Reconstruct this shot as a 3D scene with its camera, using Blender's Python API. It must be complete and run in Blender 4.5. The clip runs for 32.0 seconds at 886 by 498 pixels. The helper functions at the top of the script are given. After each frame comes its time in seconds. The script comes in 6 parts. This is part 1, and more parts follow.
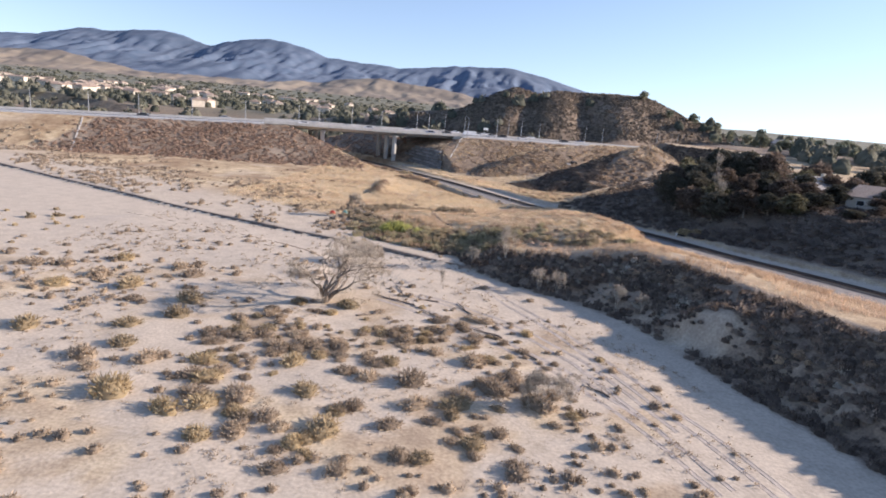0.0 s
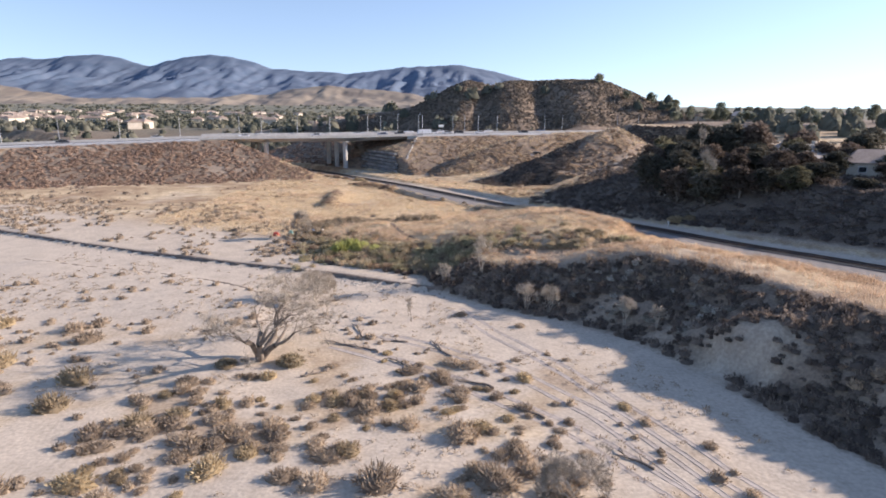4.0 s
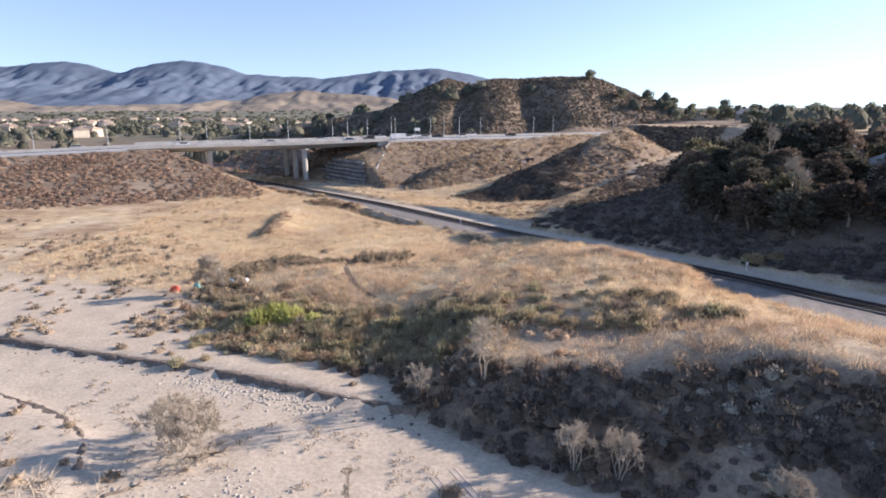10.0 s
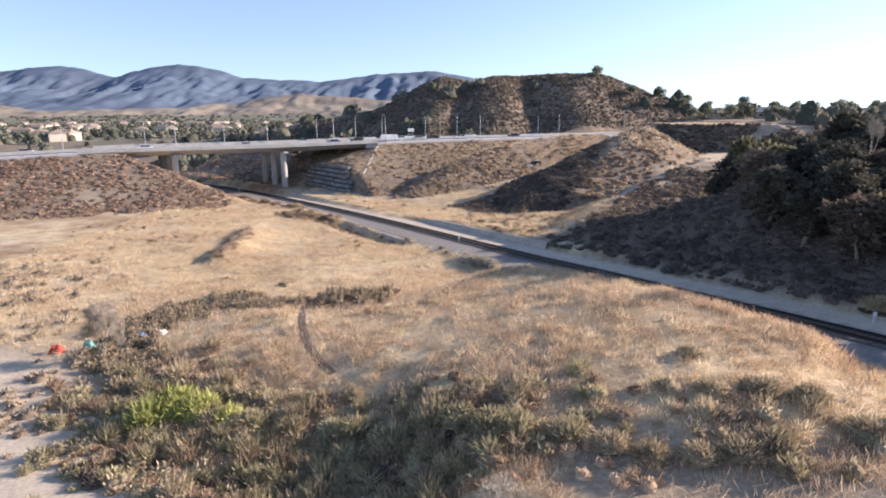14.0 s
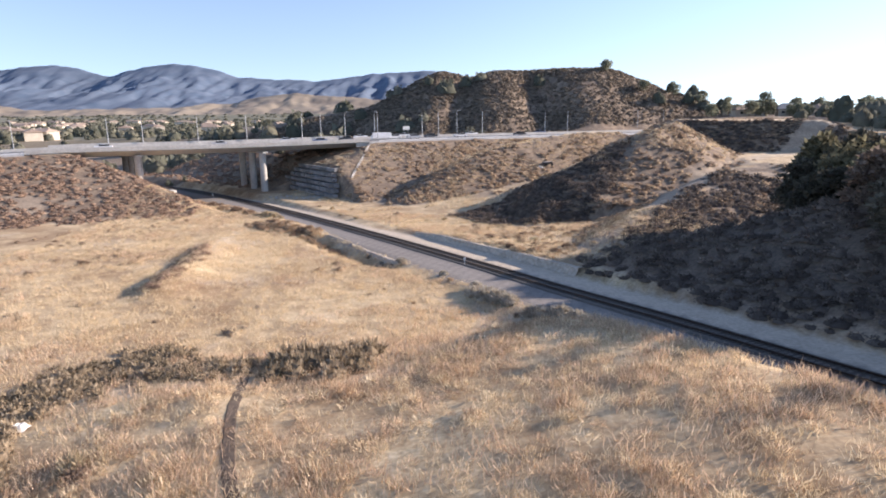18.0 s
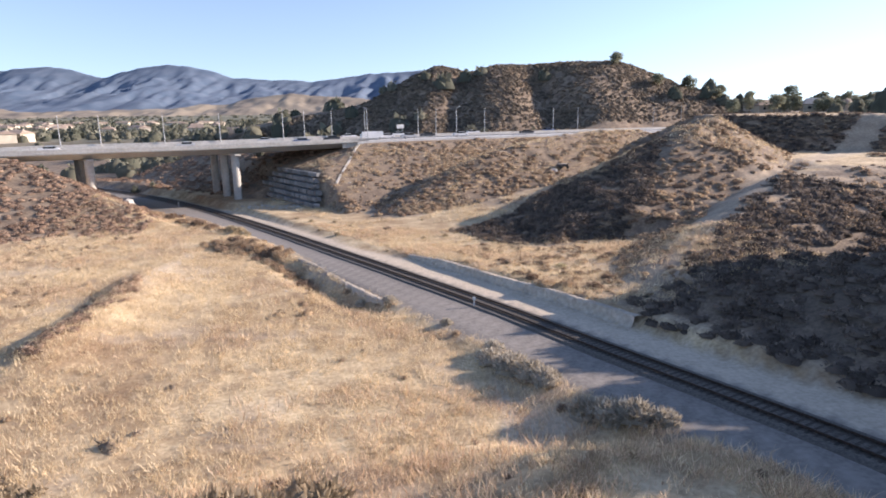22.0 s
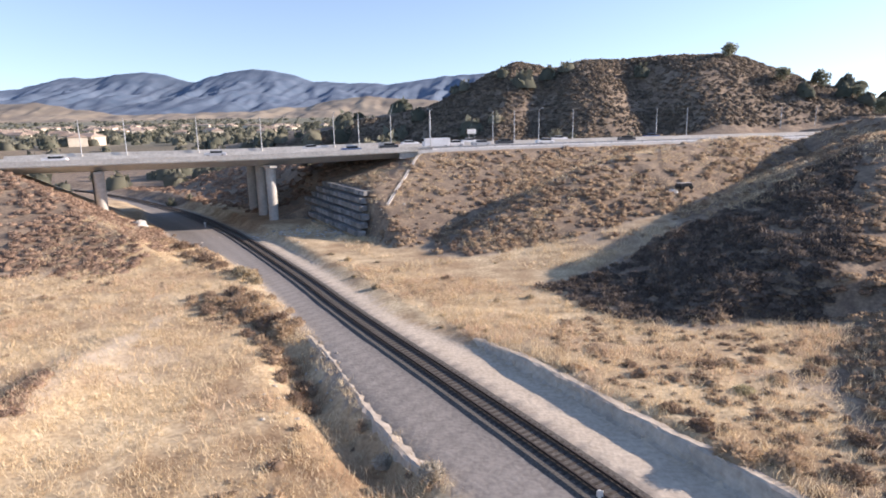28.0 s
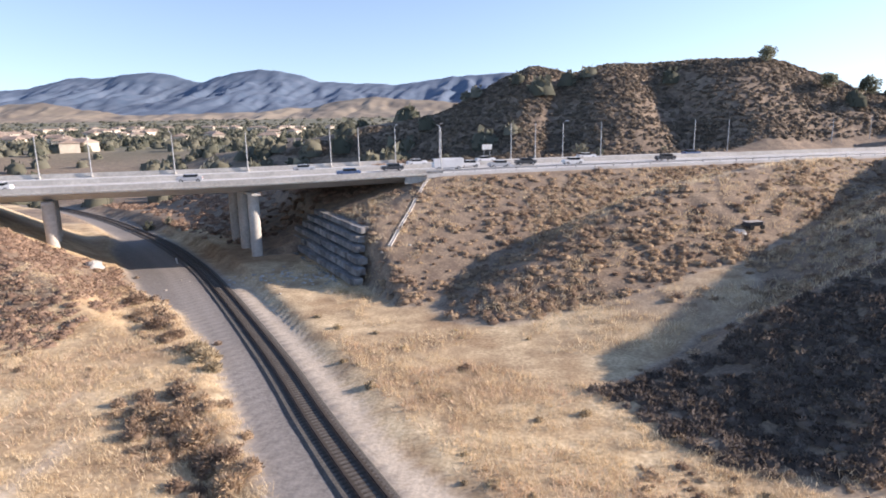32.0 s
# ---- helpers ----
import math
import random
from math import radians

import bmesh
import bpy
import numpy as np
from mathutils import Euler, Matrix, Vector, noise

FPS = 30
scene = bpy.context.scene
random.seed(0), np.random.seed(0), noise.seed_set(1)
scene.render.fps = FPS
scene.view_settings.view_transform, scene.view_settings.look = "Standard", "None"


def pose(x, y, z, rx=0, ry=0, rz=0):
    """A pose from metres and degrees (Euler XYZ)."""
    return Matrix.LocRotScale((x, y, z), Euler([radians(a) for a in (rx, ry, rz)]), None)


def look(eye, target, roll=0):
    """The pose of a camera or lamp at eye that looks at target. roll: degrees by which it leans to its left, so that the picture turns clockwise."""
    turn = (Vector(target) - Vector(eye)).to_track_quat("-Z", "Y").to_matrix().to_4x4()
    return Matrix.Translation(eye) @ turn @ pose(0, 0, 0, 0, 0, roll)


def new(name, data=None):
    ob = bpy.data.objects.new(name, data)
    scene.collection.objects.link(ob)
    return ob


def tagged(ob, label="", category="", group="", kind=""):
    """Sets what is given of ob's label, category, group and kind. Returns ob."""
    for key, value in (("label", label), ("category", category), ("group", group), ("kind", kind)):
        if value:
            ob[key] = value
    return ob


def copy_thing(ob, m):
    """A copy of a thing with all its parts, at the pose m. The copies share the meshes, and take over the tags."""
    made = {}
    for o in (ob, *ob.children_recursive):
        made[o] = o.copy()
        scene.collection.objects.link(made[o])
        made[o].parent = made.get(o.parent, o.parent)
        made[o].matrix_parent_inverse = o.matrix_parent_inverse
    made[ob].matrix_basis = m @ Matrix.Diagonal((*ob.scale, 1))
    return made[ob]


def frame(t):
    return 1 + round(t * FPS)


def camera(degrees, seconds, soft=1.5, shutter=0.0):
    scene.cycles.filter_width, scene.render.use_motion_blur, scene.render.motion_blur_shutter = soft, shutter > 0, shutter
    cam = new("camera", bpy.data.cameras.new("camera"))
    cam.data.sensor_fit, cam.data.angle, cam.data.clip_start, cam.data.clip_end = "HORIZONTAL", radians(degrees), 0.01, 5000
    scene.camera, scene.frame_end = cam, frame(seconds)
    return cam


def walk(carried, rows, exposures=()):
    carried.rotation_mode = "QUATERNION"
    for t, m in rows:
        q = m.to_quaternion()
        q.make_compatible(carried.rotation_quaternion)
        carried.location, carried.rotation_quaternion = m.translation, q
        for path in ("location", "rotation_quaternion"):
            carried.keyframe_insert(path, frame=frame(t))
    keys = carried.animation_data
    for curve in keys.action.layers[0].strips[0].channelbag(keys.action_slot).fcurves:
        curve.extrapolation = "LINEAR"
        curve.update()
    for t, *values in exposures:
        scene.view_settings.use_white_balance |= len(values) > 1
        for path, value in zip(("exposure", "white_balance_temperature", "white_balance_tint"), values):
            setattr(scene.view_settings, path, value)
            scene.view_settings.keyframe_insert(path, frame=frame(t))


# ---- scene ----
cam = camera(72.0, 32.0, 1.8)
PATH = [
    (0, (1.677, -33.714, 26.705), (1.508, -31.775, 26.247), 5.2),
    (1, (1.671, -31.919, 26.877), (1.489, -29.981, 26.415), 2.9),
    (2, (1.287, -28.476, 26.699), (1.095, -26.539, 26.238), 1.5),
    (3, (0.797, -23.581, 25.993), (0.597, -21.644, 25.536), 0.7),
    (3.5, (0.599, -20.066, 25.640), (0.431, -18.126, 25.186), 0.5),
    (4, (0.422, -16.188, 25.33), (0.365, -14.241, 24.878), 0.4),
    (4.5, (0.256, -12.436, 25.047), (0.199, -10.488, 24.597), 0.3),
    (7, (-0.306, 3.558, 24.111), (-0.298, 5.507, 23.665), -0.1),
    (8, (-0.341, 9.232, 24.024), (-0.334, 11.182, 23.58), -0.3),
    (9, (-0.324, 15.564, 24.129), (-0.314, 17.514, 23.685), -0.2),
    (10, (0.019, 22.246, 23.944), (0.026, 24.197, 23.504), -0.3),
    (11, (0.237, 28.824, 23.715), (0.246, 30.775, 23.275), -0.4),
    (12, (0.553, 35.109, 23.272), (0.562, 37.061, 22.837), -0.5),
    (13, (0.714, 41.14, 22.81), (0.726, 43.093, 22.376), -0.5),
    (14, (0.831, 47.14, 22.279), (0.843, 49.093, 21.848), -0.6),
    (17, (0.463, 63.971, 21.23), (0.484, 65.923, 20.795), -0.6),
    (18, (0.36, 69.537, 20.929), (0.382, 71.49, 20.498), -0.6),
    (19, (0.151, 75.766, 20.451), (0.177, 77.719, 20.02), -0.5),
    (20, (0.365, 81.54, 19.956), (0.39, 83.494, 19.53), -0.7),
    (21, (0.236, 86.867, 20.055), (0.265, 88.82, 19.625), -0.8),
    (22, (0.219, 92.362, 19.877), (0.249, 94.315, 19.446), -0.9),
    (23, (0.208, 97.726, 19.723), (0.239, 99.679, 19.291), -0.8),
    (24, (0.061, 103.729, 19.776), (0.091, 105.681, 19.344), -0.8),
    (24.5, (-0.082, 106.597, 19.804), (-0.204, 108.546, 19.374), -0.85),
    (25, (-0.159, 109.415, 19.824), (-0.285, 111.365, 19.397), -0.9),
    (25.5, (0.013, 112.267, 19.842), (-0.116, 114.217, 19.416), -0.9),
    (27.5, (-0.442, 122.584, 20.032), (-0.645, 124.528, 19.609), -0.9),
    (28, (-0.575, 125.367, 20.09), (-0.779, 127.312, 19.669), -1.0),
    (29, (-1.185, 130.45, 20.542), (-1.384, 132.395, 20.121), -0.9),
    (30, (-1.863, 136.392, 21.518), (-2.058, 138.336, 21.094), -0.9),
    (31, (-2.538, 140.839, 22.46), (-2.731, 142.784, 22.035), -0.8),
    (31.5, (-3.103, 143.383, 22.938), (-3.287, 145.329, 22.515), -0.85),
    (32, (-3.781, 146.208, 23.43), (-4.006, 148.15, 23.01), -0.9),
]
walk(cam, [(t, look(eye, target, roll)) for t, eye, target, roll in PATH], [(0, 0.76, 6620, 20), (8, 0.77, 6540, 20), (13, 0.92, 6680, 20), (25, 0.92, 6740, 20), (32, 0.93, 6720, 20)])

# ---- light ----
SUN_AZ, SUN_EL = math.atan2(0.24, 0.97), radians(19.8)
SUN_WAY = Vector((math.cos(SUN_AZ) * math.cos(SUN_EL), math.sin(SUN_AZ) * math.cos(SUN_EL), math.sin(SUN_EL)))
world = bpy.data.worlds.new("world")
scene.world = world
world.use_nodes = True
wn = world.node_tree.nodes
sky = wn.new("ShaderNodeTexSky")
sky.sky_type, sky.sun_disc = "NISHITA", False
sky.sun_elevation, sky.sun_rotation = SUN_EL, math.pi / 2 - SUN_AZ
sky.air_density, sky.dust_density, sky.ozone_density = 1.0, 0.45, 1.2
sky.altitude = 1700
wn["Background"].inputs["Strength"].default_value = 0.13
# thin haze: the pale band at the horizon lies lower than the visible strip of sky
wl = world.node_tree.links
way = wn.new("ShaderNodeTexCoord")
lower = wn.new("ShaderNodeVectorMath")
lower.operation = "MULTIPLY_ADD"
lower.inputs[1].default_value, lower.inputs[2].default_value = (1, 1, 0.8), (0, 0, 0.085)
unit = wn.new("ShaderNodeVectorMath")
unit.operation = "NORMALIZE"
wl.new(way.outputs["Generated"], lower.inputs[0])
wl.new(lower.outputs[0], unit.inputs[0])
wl.new(unit.outputs[0], sky.inputs["Vector"])
wl.new(sky.outputs[0], wn["Background"].inputs["Color"])
lamp = bpy.data.lights.new("sun", "SUN")
lamp.energy, lamp.angle, lamp.color = 5.0, radians(0.55), (1.0, 0.90, 0.77)
sun = new("sun", lamp)
sun.matrix_world = look(SUN_WAY * 100, (0, 0, 0))

# ---- noise and shaping ----
rng = np.random.default_rng(7)
TABLE = rng.random((256, 256))


def vnoise(x, y, scale, seed=0):
    """Smooth value noise, 0 to 1."""
    x, y = np.asarray(x) / scale + seed * 17.3, np.asarray(y) / scale + seed * 31.7
    i, j = np.floor(x).astype(int), np.floor(y).astype(int)
    u, v = x - i, y - j
    u, v = u * u * (3 - 2 * u), v * v * (3 - 2 * v)
    a, b = TABLE[i & 255, j & 255], TABLE[(i + 1) & 255, j & 255]
    c, d = TABLE[i & 255, (j + 1) & 255], TABLE[(i + 1) & 255, (j + 1) & 255]
    return (a * (1 - u) + b * u) * (1 - v) + (c * (1 - u) + d * u) * v


def fbm(x, y, scale, seed=0, octaves=4):
    total, weight, amp = 0, 0, 1.0
    for k in range(octaves):
        total = total + amp * vnoise(x, y, scale / 2 ** k, seed + k)
        weight += amp
        amp *= 0.5
    return total / weight


def sstep(a, b, v):
    t = np.clip((v - a) / (b - a), 0, 1)
    return t * t * (3 - 2 * t)


def smax(a, b, k):
    h = np.clip(0.5 + 0.5 * (a - b) / k, 0, 1)
    return b + (a - b) * h + k * h * (1 - h)


def spline(points, step=2.0):
    """A smooth line through the points, in even small steps."""
    p = [np.array(q, float) for q in points]
    p = [2 * p[0] - p[1], *p, 2 * p[-1] - p[-2]]
    out = []
    for a, b, c, d in zip(p, p[1:], p[2:], p[3:]):
        n = max(2, int(np.linalg.norm((c - b)[:2]) / step))
        for k in range(n):
            t = k / n
            out.append(0.5 * (2 * b + (c - a) * t + (2 * a - 5 * b + 4 * c - d) * t * t + (3 * b - a - 3 * c + d) * t ** 3))
    out.append(p[-2])
    return np.array(out)


def to_line(x, y, line):
    """Signed distance (positive to the right of the line's run), and the place along it in points."""
    x, y = np.asarray(x, float), np.asarray(y, float)
    best = np.full(x.shape, 1e9)
    sign, where = np.zeros(x.shape), np.zeros(x.shape)
    for k in range(len(line) - 1):
        a, b = line[k][:2], line[k + 1][:2]
        ab = b - a
        px, py = x - a[0], y - a[1]
        t = np.clip((px * ab[0] + py * ab[1]) / (ab @ ab), 0, 1)
        dx, dy = px - t * ab[0], py - t * ab[1]
        d2 = dx * dx + dy * dy
        near = d2 < best
        best = np.where(near, d2, best)
        sign = np.where(near, np.where(px * ab[1] - py * ab[0] >= 0, 1.0, -1.0), sign)
        where = np.where(near, k + t, where)
    return np.sqrt(best) * sign, where


def inside(x, y, poly):
    """Distance to a closed outline, positive inside it."""
    pts = [np.array(p, float) for p in poly]
    loop = pts + [pts[0]]
    d, _ = to_line(x, y, loop)
    odd = np.zeros(np.shape(x), bool)
    for a, b in zip(loop, loop[1:]):
        if a[1] != b[1]:
            odd ^= ((a[1] > y) != (b[1] > y)) & (x < (b[0] - a[0]) * (y - a[1]) / (b[1] - a[1]) + a[0])
    return np.where(odd, np.abs(d), -np.abs(d))


def ridge(x, y, points, slope, round_off=3.0, slope_right=None):
    line = spline(points, 6.0)
    d, w = to_line(x, y, line)
    z = np.interp(w, np.arange(len(line)), line[:, 2])
    sl = slope if slope_right is None else np.where(d > 0, slope_right, slope)
    return z - sl * (np.sqrt(d * d + round_off ** 2) - round_off)


# ---- plan ----
TRACK = spline([(118, -120, 11), (97, -45, 9.4), (85, -10, 8.3), (74.4, 20, 7.3), (64, 45, 6.4), (53.7, 65, 5.4), (44.6, 80, 4.6), (36.8, 95, 3.9), (29.3, 110, 2.9), (22.2, 125, 1.8), (15, 139, 0.8), (6.6, 154, 0.1), (-4.5, 169.5, 0),
                (-12, 179.5, 0), (-19, 189.5, -0.2), (-29.5, 205.5, -0.8), (-49, 233, -1.6), (-63, 251, -2.0), (-84, 274, -2.4), (-118, 305, -3.0), (-155, 332, -3.6), (-212, 367, -4)], 2.0)
SCARP = spline([(-300, 190), (-200, 150), (-142, 126), (-97, 106), (-62, 91), (-36, 81.7), (-24, 77.7), (-15, 74.3), (-8.5, 70.8), (-2, 68)], 4.0)
SCARP2 = spline([(-75, 84), (-60, 79), (-42, 74), (-32, 69), (-27, 65), (-25, 60), (-24, 54), (-26, 48)], 3.0)
TRAIL = spline([(24, 156), (33, 168), (44, 181), (56, 194), (70, 206), (88, 222), (120, 240)], 3.0)
TERRACE = [(-24, 122), (-31, 112), (-29, 100), (-24, 90), (-17, 84), (-9, 79), (-5, 74), (-3, 69), (3, 62.5), (9, 58.5), (14, 55.5), (19.5, 50), (23, 43.5), (26, 36), (28.6, 29), (33, 20),
           (38, 8), (46, -12), (58, -60), (84, -160), (300, -160), (200, 0), (120, 60), (80, 100), (56, 118), (34, 124), (14, 128), (0, 127), (-14, 124)]


def bluff_width(x):
    """From the foot of the bluff to its lip."""
    return 7.6 + 1.9 * sstep(5, 12, x) + 5.0 * sstep(15, 27, x)


def road_edge(x):
    return 237 + 0.40 * (x + 80)


def road_z(x):
    return 12.4 - 0.03 * np.maximum(0, -(x + 95)) + 0.8 * sstep(-60, 0, x)


def road_side(y):
    """Half-width of the dirt road west of the rails."""
    return 7.1 - 1.7 * sstep(166, 180, y) + 1.4 * sstep(206, 222, y) + 4.0 * sstep(218, 232, y) * sstep(275, 255, y)


def spur_foot(x, y):
    """How far a place lies up the flank of the spur from its foot."""
    d = (x - 4) * 0.46 + (y - 196) * 0.89
    return d + 6.3 * np.exp(-((x - 13) / 9) ** 2) * sstep(3, 8, x) * sstep(16, 3, d)


def ground(x, y):
    x, y = np.asarray(x, float), np.asarray(y, float)
    n1, n2, n3 = fbm(x, y, 40, 1), fbm(x, y, 9, 2), fbm(x, y, 2.6, 3, 2)
    ds, _ = to_line(x, y, SCARP)
    north = sstep(0.4, -0.35, ds + 0.9 * (n3 - 0.5)) * (y > 60) * sstep(20, 0, x)
    z = -1.5 + 0.5 * (n1 - 0.5) + 0.25 * (n2 - 0.5) + 0.12 * (n3 - 0.5) + 1.0 * north
    z = z - 0.6 * sstep(120, 160, y) * sstep(60, 20, x)
    z = z - 1.3 * sstep(190, 240, y) * sstep(10, -10, x) - 0.5 * sstep(138, 160, y) * sstep(40, 10, x)
    # the old channel wall in the middle of the bed
    z = z + (0.35 * (n2 - 0.4)) * (1 - north) * sstep(90, 60, y)
    d2, w2 = to_line(x, y, SCARP2)
    z = z + 0.65 * sstep(0.35, -0.35, -d2 + 0.7 * (n3 - 0.5)) * sstep(24, 4, np.abs(d2)) * sstep(0, 2, w2) * sstep(len(SCARP2) - 1, len(SCARP2) - 4, w2)
    dm = x + 36 + 0.12 * (y - 155) + 1.2 * (n2 - 0.5)
    z = z + 2.0 * np.where(dm < 0, np.exp(-(dm / 1.7) ** 2), np.exp(-(dm / 4.5) ** 2)) * sstep(136, 146, y) * sstep(186, 168, y)
    # far valley, mesa and the rise of the housing land
    z = z + 26 * sstep(900, 3200, y) + 10 * sstep(380, 900, y) * sstep(-50, -600, x)
    # the bed rises upstream
    z = z + 1.6 * sstep(84, 18, y)
    dt, w = to_line(x, y, TRACK)
    zt = np.interp(w, np.arange(len(TRACK)), TRACK[:, 2])
    # terrace: a grassy hump, a swale, and the bluff over the river bed
    di = inside(x, y, TERRACE)
    yl = y + 0.33 * (x - 10)
    hump = 1.9 + 3.7 * sstep(-14, 20, x) - 1.2 * sstep(98, 116, y) * sstep(-20, 10, x) + 1.0 * (n1 - 0.5)
    bluff = 3.2 + 3.8 * sstep(5, 27, x) + 0.5 * sstep(40, 28, y) + 1.4 * (n1 - 0.5)
    top = bluff + (hump - bluff) * sstep(70, 88, yl) - 1.1 * np.exp(-((yl - 75.0 - 0.42 * (x - 13)) / 3.6) ** 2) * sstep(31, 24, x) * sstep(8, 18, x)
    berm = sstep(84, 90, y)
    top = top + 0.35 * berm * sstep(24, 14, -dt) * sstep(118, 108, y)
    top = top + (zt + 0.1 - top) * sstep(20 - 9.5 * berm, 8 - 0.8 * berm, -dt)
    face = sstep(70, 60, y) * sstep(12, 22, x)
    wide = bluff_width(x) + 8 * sstep(72, 79, y) * sstep(7, -4, x) + 2 * (n2 - 0.5)
    rill = np.abs(fbm(x + 0.6 * y, y * 0.3, 6, 9, 3) - 0.5) * 2
    u = np.clip((di + 1.2 * (n3 - 0.5) - (1.0 + 1.8 * sstep(9, 18, x)) * rill * sstep(-4, 6, x) * sstep(78, 70, yl)) / wide, 0, 1)
    cliff = np.exp(-((y - 41.5) / 4.5) ** 2) * (x > 15)
    rise = (1 - cliff) * (0.92 * u + 0.08 * sstep(0, 1, u)) + cliff * (0.62 * sstep(0.02, 0.30, u) + 0.38 * u)
    z = z + (top - z) * rise
    # land east of the track
    z = np.where(dt > 0, np.maximum(z, zt - 0.28 + (1.2 - 0.35 * sstep(152, 165, y)) * sstep(184, 172, y) * sstep(120, 138, y) + 0.35 * (n2 - 0.5)), z)
    z = smax(z, -1.0 + 5 * sstep(14, 70, dt) * sstep(60, 110, y) + 5 * sstep(60, 150, dt) - 3 * sstep(300, 340, y) * sstep(40, 0, x), 2)
    z = np.where((x > 40) & (dt > 0), z + 9.5 * sstep(170, 330, y) * sstep(70, 130, x), z)
    rough = 2.4 * (n2 - 0.5) + 0.8 * (n3 - 0.5)
    # spur with its flank facing the track
    da = spur_foot(x, y)
    flank = np.minimum(0.95 * da, 5.0 + 0.46 * da)
    dome = 18.6 - 0.36 * (np.hypot(x - 57, y - 219) - 2)
    t = np.clip(((x - 6) * 0.922 + (y - 196.5) * 0.386) / 53, 0, 1)
    dn = -(x - 6) * 0.386 + (y - 196.5) * 0.922
    edge = np.where(dn > 0, 18.3 * t - 0.6 * dn, 99)
    ds_ = (x - 28) * 0.79 - (y - 182) * 0.61
    spur = np.minimum(np.minimum(flank, dome), edge) - 0.28 * np.maximum(0, ds_)
    z = smax(z, np.where(da > -3, spur + 0.7 * rough, -9), 1.2)
    z = smax(z, ridge(x, y, [(80, 268, 14), (66, 242, 16), (58, 222, 17)], 0.5, 3) + 0.6 * rough, 1.5)
    z = smax(z, ridge(x, y, [(60, 274, 14.5), (42, 262, 14.2), (24, 250, 12.6), (10, 238, 9.0), (1, 229, 5.4), (-4, 223, 2.6)], 0.56, 3) + 0.6 * rough, 1.5)
    # long hillside that rises east of the track up to the trail
    trail = ridge(x, y, [(140, 252, 16.5), (92, 222, 15.5), (72, 200, 12), (52, 184, 8.2), (36, 167, 5.0), (29, 159, 3.4)], 0.13, 3, 0.5)
    lift = (0.54 - 0.10 * sstep(118, 155, y)) * np.maximum(0, dt - 7.5 - 1.0 * sstep(104, 92, y))
    z = smax(z, np.where(dt > 0, np.minimum(np.maximum(trail, 21.4 * sstep(168, 132, y) - 9), np.minimum(np.maximum(zt, 0) + lift, 13.4 - 2.7 * sstep(135, 160, y))), -9) + 0.45 * rough, 1.2)
    knoll = np.minimum(9.5 + 0.9 * ((x - 70) * 0.41 + (y - 231) * 0.91), 18.6 - 0.9 * np.maximum(0, 73 - x))
    knoll = np.minimum(knoll, 18.6 - 0.3 * np.maximum(0, y - 262) - 0.4 * np.maximum(0, x - 100))
    z = smax(z, knoll + 0.3 * rough, 0.8)
    # freeway embankment, open where the bridge spans
    c = 1 / math.hypot(1, 0.40)
    df = (road_edge(x) - y) * c
    fill = road_z(x) - 0.35 * np.maximum(0, df + 1.0) - 0.5 * np.maximum(0, -df - 38)
    dw2 = (x + 27) * 0.82 + (y - 229.5) * 0.57
    side = np.where(dt > 0, np.minimum(9.4 * sstep(1.5, 7.5, dw2) + 0.3 * np.maximum(0, dw2 - 7), 0.7 * np.maximum(0, dt - 7)), 0.55 * np.maximum(0, -dt - 11)) - 2.4
    fill = np.where(np.abs(dt) < 70, np.minimum(fill, side), fill)
    z = smax(z, fill + 0.5 * (n2 - 0.5) * sstep(0, 4, df) - 3 * sstep(-40, -60, df), 0.6)
    # cutting side that climbs from the track beyond the bridge
    beyond = np.minimum(zt - 0.3 + 0.40 * np.maximum(0, dt - 8), 8.6) + 0.5 * rough
    z = np.where((dt > 0) & (df < -3), smax(z, np.minimum(beyond, beyond - 0.5 * np.maximum(0, -df - 85)) - 14 * sstep(-18, -4, x), 1.0), z)
    # the hill beyond the freeway
    crest = [(-190, 470, 4), (-110, 425, 13), (-71, 410, 20), (-44, 405, 23.7), (-22, 402, 28.5), (3, 400, 42.6), (19, 398, 38.8), (38, 396, 41.8), (78, 395, 43), (106, 390, 35.5),
             (134, 387, 25), (157, 387, 19), (220, 400, 18)]
    gully = 5 * (np.abs(fbm(x, y * 0.6, 26, 5) - 0.5) * 2) + 1.6 * (n2 - 0.5)
    hill = ridge(x, y, crest, 0.50, 12, 0.50)
    for rib in ([(32, 397, 41), (28, 372, 35), (24, 346, 22), (22, 328, 13)], [(88, 395, 42), (74, 372, 36), (66, 350, 24), (62, 336, 15)], [(-6, 400, 37), (-14, 372, 27), (-18, 346, 14), (-19, 332, 9)], [(120, 388, 31), (122, 368, 24), (122, 353, 16)]):
        hill = smax(hill, ridge(x, y, rib, 0.55, 8), 6)
    hill = hill - 6 * np.exp(-((x - 50) / 9) ** 2) * sstep(398, 376, y) * sstep(318, 335, y)
    z = smax(z, hill - gully * sstep(0, 14, 43 - hill) * 0.7, 3)
    # bed of the track and the dirt road beside it
    wl, wr = road_side(y), 5.9 - 2.0 * sstep(173, 186, y)
    bed = sstep(-wl - 1.7, -wl - 0.2, dt + 0.6 * (n3 - 0.5)) * sstep(wr + 1.9, wr + 0.3, dt + 0.4 * (n3 - 0.5)) * (y > -60) * sstep(370, 350, y)
    cut = sstep(152, 160, y) * sstep(188, 180, y)
    z = np.where((dt < 0) & (y > 100), np.maximum(z, zt - 0.5 - 0.2 * np.maximum(0, -dt - wl) - 4 * cut), z)
